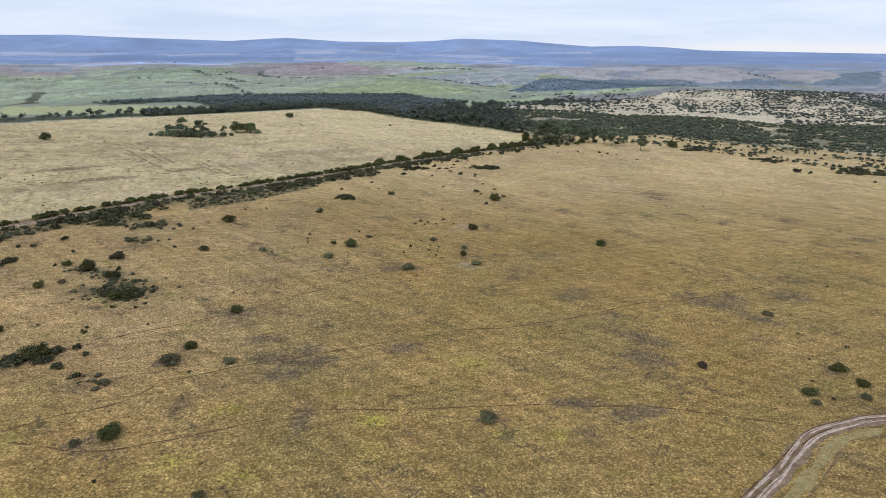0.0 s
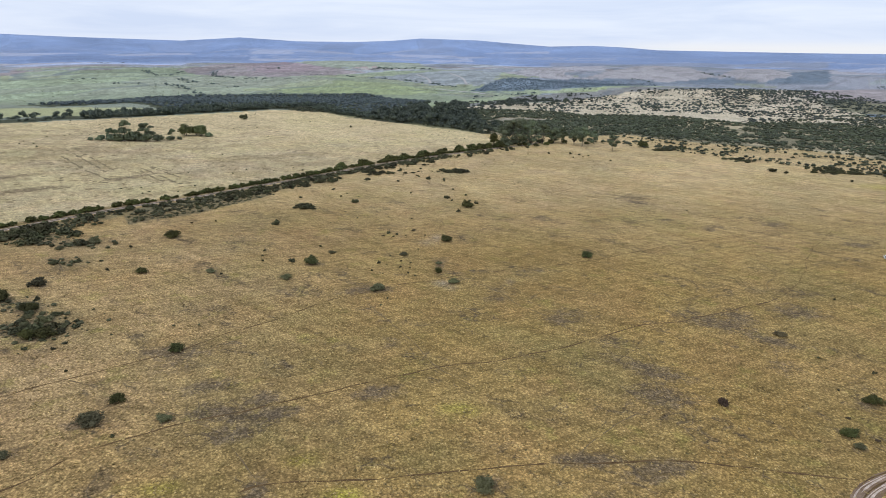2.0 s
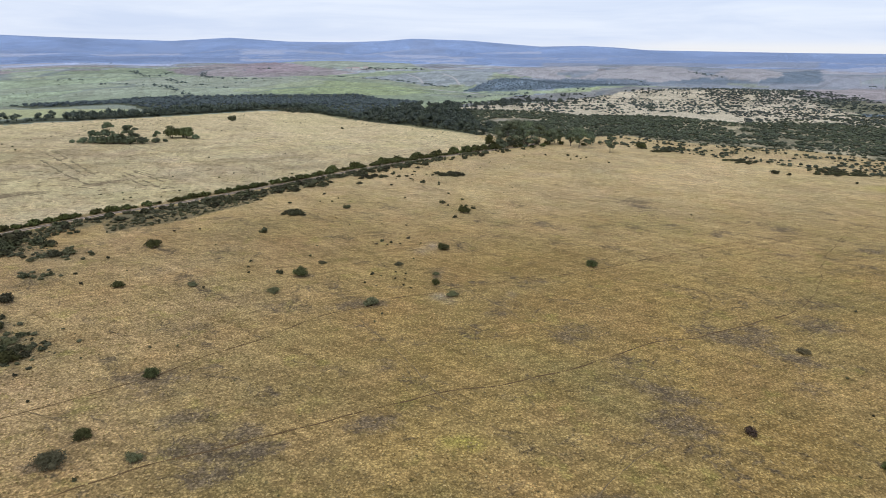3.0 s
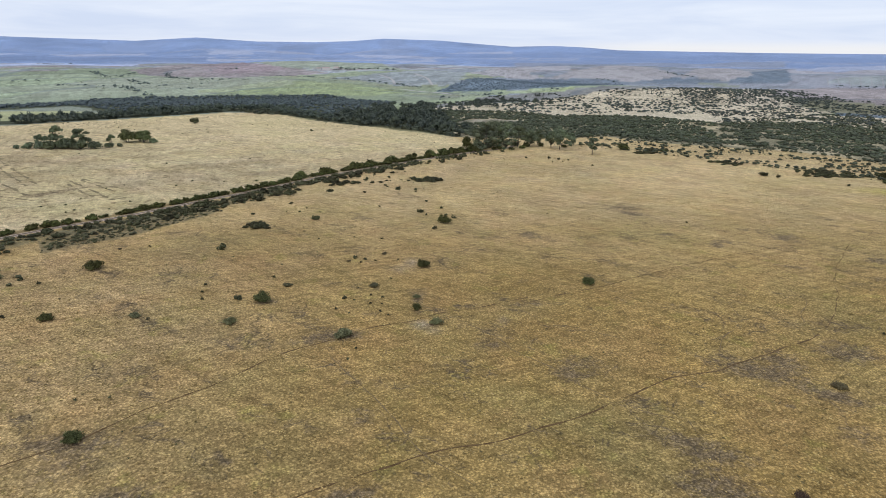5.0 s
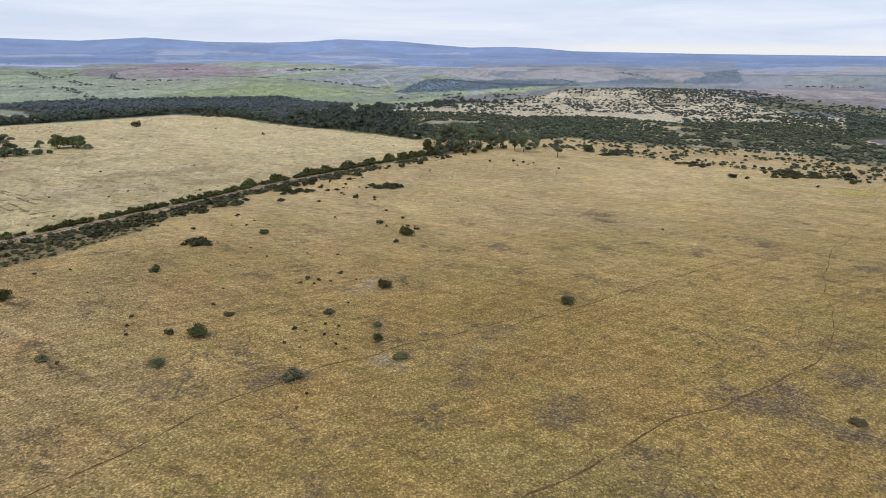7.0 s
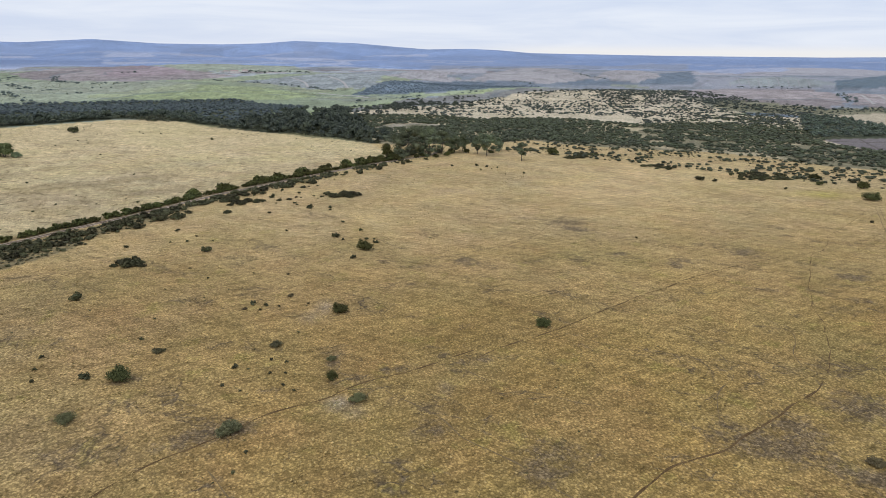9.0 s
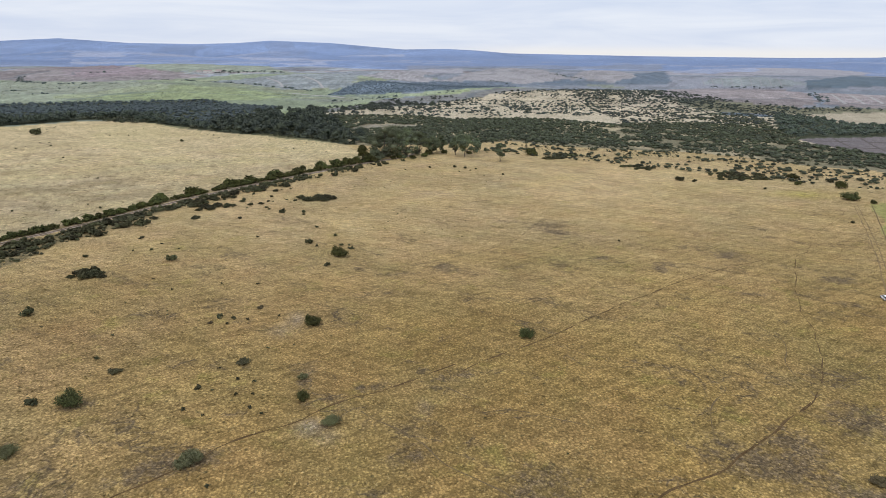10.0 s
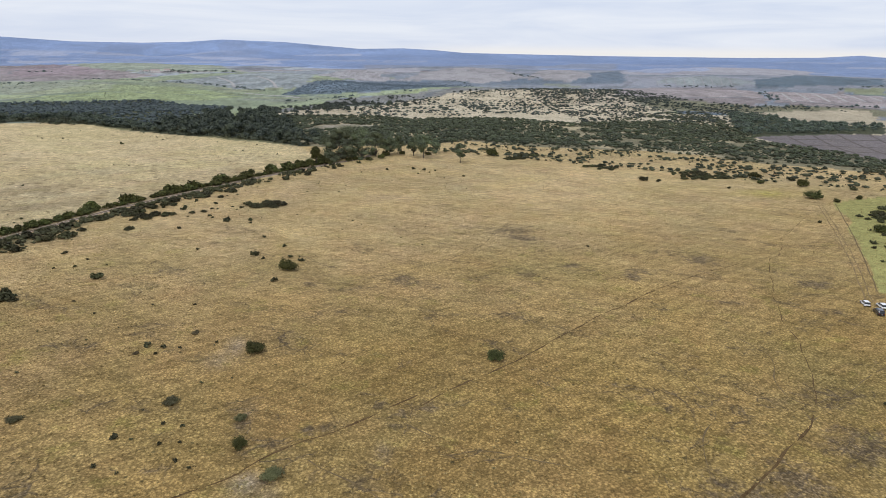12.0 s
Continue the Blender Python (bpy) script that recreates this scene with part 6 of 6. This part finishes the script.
def box(x0, x1, y0, y1, z0, z1, bevel=0.0):
    bm = bmesh.new()
    bmesh.ops.create_cube(bm, size=1, matrix=Matrix.Translation(((x0 + x1) / 2, (y0 + y1) / 2, (z0 + z1) / 2)) @ Matrix.Diagonal((x1 - x0, y1 - y0, z1 - z0, 1)))
    if bevel:
        bmesh.ops.bevel(bm, geom=list(bm.edges), offset=bevel, segments=2, affect="EDGES")
    return bm


def disc(x, y, z, r, thick, sides=20):
    bm = bmesh.new()
    bmesh.ops.create_cone(bm, cap_ends=True, segments=sides, radius1=r, radius2=r, depth=thick, matrix=Matrix.Translation((x, y, z)) @ Matrix.Rotation(math.pi / 2, 4, "X"))
    bmesh.ops.bevel(bm, geom=[e for e in bm.edges if len(e.link_faces) == 2 and e.calc_face_angle(0) > 1], offset=thick * 0.15, segments=1, affect="EDGES")
    return bm


def car(name, paint, long, wide, tall, hood, tail, label, x, y, turn):
    """A parked car, nose towards +x: hood and tail are the lengths before and behind the cabin's glass."""
    thing = tagged(new(name), label, "car", "parked cars")
    h, w = long / 2, wide / 2
    belt = tall * 0.58
    part("body", (loft([(-h, w * 0.86, w * 0.8, 0.38, belt * 0.9), (-h + 0.12, w * 0.97, w * 0.9, 0.28, belt * 0.99), (-h + tail + 0.2, w, w * 0.93, 0.24, belt), (h - hood - 0.2, w, w * 0.93, 0.24, belt),
                        (h - 0.55, w * 0.98, w * 0.88, 0.25, belt * 0.86), (h - 0.12, w * 0.9, w * 0.8, 0.3, belt * 0.74), (h, w * 0.78, w * 0.7, 0.38, belt * 0.62)]), paint), thing)
    part("cabin", (loft([(-h + tail * 0.45, w * 0.88, w * 0.78, belt - 0.03, belt + 0.02), (-h + tail + 0.25, w * 0.9, w * 0.74, belt - 0.03, tall - 0.07), (h - hood - 0.95, w * 0.9, w * 0.74, belt - 0.03, tall - 0.06), (h - hood + 0.1, w * 0.9, w * 0.8, belt - 0.06, belt + 0.01)]), M_GLASS), thing, "dark glass all round")
    part("roof", (loft([(-h + tail + 0.12, w * 0.74, w * 0.68, tall - 0.11, tall - 0.03), (-h + tail + 0.5, w * 0.77, w * 0.72, tall - 0.1, tall), (h - hood - 1.1, w * 0.77, w * 0.72, tall - 0.1, tall), (h - hood - 0.78, w * 0.74, w * 0.68, tall - 0.13, tall - 0.05)]), paint), thing)
    for s in (-1, 1):
        for px in (-h + tail + 0.3, (-h + tail + h - hood) / 2 - 0.1):
            part("pillar", (box(px - 0.05, px + 0.05, s * w * 0.84 - 0.03, s * w * 0.84 + 0.03, belt - 0.03, tall - 0.08, 0.01), paint), thing)
        part("mirror", (box(h - hood - 0.42, h - hood - 0.28, s * w + (0.02 if s > 0 else -0.2), s * w + (0.2 if s > 0 else -0.02), belt - 0.02, belt + 0.13, 0.03), paint), thing)
        part("headlight", (box(h - 0.36, h - 0.1, s * w * 0.68 - 0.16, s * w * 0.68 + 0.16, belt * 0.6, belt * 0.74, 0.03), M_LAMP), thing, "clear headlight")
        part("tail_light", (box(-h - 0.02, -h + 0.1, s * w * 0.74 - 0.12, s * w * 0.74 + 0.12, belt * 0.68, belt * 0.9, 0.02), M_REDLAMP), thing, "red tail light")
        for px in (-h + 0.85, h - 0.9):
            wheel = part("wheel", (disc(px, s * (w - 0.1), 0.32, 0.33, 0.22), M_TYRE), thing, "black tyre")
            part("rim", (disc(px, s * (w + 0.005), 0.32, 0.2, 0.06), M_RIM), wheel, "grey rim")
    part("front_bumper", (box(h - 0.1, h + 0.06, -w * 0.8, w * 0.8, 0.32, 0.5, 0.04), M_TRIM), thing)
    part("rear_bumper", (box(-h - 0.06, -h + 0.08, -w * 0.84, w * 0.84, 0.34, 0.52, 0.04), M_TRIM), thing)
    part("number_plate", (box(-h - 0.075, -h - 0.055, -0.25, 0.25, 0.55, 0.66), M_LAMP), thing, "plain pale plate")
    thing.matrix_basis = pose(x, y, zat(x, y) + 0.02, 0, 0, turn)
    return thing


car("car", M_WHITE, 4.3, 1.78, 1.46, 1.05, 0.55, "white hatchback parked on dry grass", 151.9, 281.6, 66)
car("car", M_WHITE, 4.4, 1.8, 1.5, 1.1, 0.6, "white hatchback parked beside a dark estate", 155.3, 278.9, 68)
car("car", M_NIGHT, 4.75, 1.9, 1.72, 1.05, 0.35, "dark blue estate car parked on dry grass", 150.0, 274.9, 63)

# ---- ploughland beyond the bushveld, with its dark dividing furrows ----
M_FURROW = earth_material("dark_furrow", (0.1, 0.085, 0.08), (0.16, 0.135, 0.12), 0.2)
for pts in ([(421, 679), (480, 668), (560, 652)], [(416, 640), (470, 618), (540, 596)], [(410, 606), (450, 585), (500, 566)], [(470, 703), (430, 622), (420, 580)],
            [(502, 703), (455, 622), (430, 560)], [(535, 705), (495, 640), (455, 562)], [(570, 700), (530, 640), (480, 570)]):
    strip("plough_furrow", pts, 2.6, 0.25, M_FURROW, "dark furrow dividing ploughed land", category="furrow", step=4)
for a, b in (((-167, 1996), (-96, 1639)), ((-276, 2013), (-193, 1676)), ((-1560, 1760), (-1380, 2010)), ((-1120, 2070), (-1100, 2220))):
    strip("far_dirt_road", [a, ((a[0] + b[0]) / 2 + 12, (a[1] + b[1]) / 2), b], 7, 0.6, M_FARROAD, "pale dirt road over far fields", category="dirt road", step=8)
strip("river", [(-150, 1480), (-108, 1440), (-70, 1425), (-40, 1380)], 12, 0.5, M_FARROAD, "pale river bed in the valley", category="river", step=8)
for k in range(7):
    x0, y0 = 800 + k * 32, 1085 - k * 4
    strip("field_terrace", [(x0, y0), (x0 + 50, y0 + 80), (x0 + 104, y0 + 165)], 5, 0.4, M_FARROAD, "pale terrace line across a far field", category="terrace", step=8)

for k in range(9):
    x0, y0, x1, y1 = 1011 + k * 22, 1902 - k * 13, 1082 + k * 30, 2049 - k * 4
    strip("field_terrace", [(x0, y0), ((x0 + x1) / 2, (y0 + y1) / 2), (x1, y1)], 2.4, 0.5, M_TERRACE, "pale terrace line across a far field", category="terrace", step=8)

# ---- the farmstead on the far slope ----
M_LIMEWASH = plain_material("limewashed_wall", (0.75, 0.72, 0.68), 0.8)
M_ROOF = plain_material("dull_iron_roof", (0.42, 0.33, 0.3), 0.5, 0.2)


def farmhouse(x, y, long, deep, tall, turn, label):
    thing = tagged(new("farm_building"), label, "house", "far farm buildings")
    part("wall", (box(-long / 2, long / 2, -deep / 2, deep / 2, -1, tall), M_LIMEWASH), thing)
    bm = bmesh.new()
    e, r = 0.6, deep * 0.35
    v = [bm.verts.new(p) for p in ((-long / 2 - e, -deep / 2 - e, tall), (long / 2 + e, -deep / 2 - e, tall), (long / 2 + e, deep / 2 + e, tall), (-long / 2 - e, deep / 2 + e, tall), (-long / 2 - e, 0, tall + r), (long / 2 + e, 0, tall + r))]
    for f in ((0, 1, 5, 4), (2, 3, 4, 5), (3, 0, 4), (1, 2, 5), (3, 2, 1, 0)):
        bm.faces.new([v[i] for i in f])
    part("roof", (bm, M_ROOF), thing, "dull iron gable roof")
    part("door", (box(-0.6, 0.6, -deep / 2 - 0.1, -deep / 2 + 0.05, 0, 2.1), M_TRIM), thing)
    for k in (-0.3, 0.3):
        part("window", (box(long * k - 0.8, long * k + 0.8, -deep / 2 - 0.1, -deep / 2 + 0.05, 1, 2.3), M_GLASS), thing)
    thing.matrix_basis = pose(x, y, zat(x, y), 0, 0, turn)


farmhouse(-505, 2316, 26, 12, 5, 10, "white farmhouse with iron roof on far slope")
farmhouse(-470, 2322, 18, 12, 5, -15, "white farm shed with iron roof on far slope")
farmhouse(-535, 2330, 14, 9, 4, 20, "small white outbuilding on far slope")
FARM_TREES = [(-450, 2290), (-440, 2330), (-400, 2300), (-360, 2270), (-330, 2290), (-290, 2250), (-250, 2235), (-420, 2265), (-380, 2245), (-470, 2275)]
xs, ys = np.array([p[0] for p in FARM_TREES] * 4, float), np.array([p[1] for p in FARM_TREES] * 4, float)
xs, ys = xs + rng.uniform(-14, 14, len(xs)), ys + rng.uniform(-10, 10, len(ys))
stuff("farmstead_trees", *grow(rng, TREES, xs, ys, (6, 13), (0.45, 0.8)), M_FARWOOD_HAZED, "dark trees round a far farmstead", "trees")
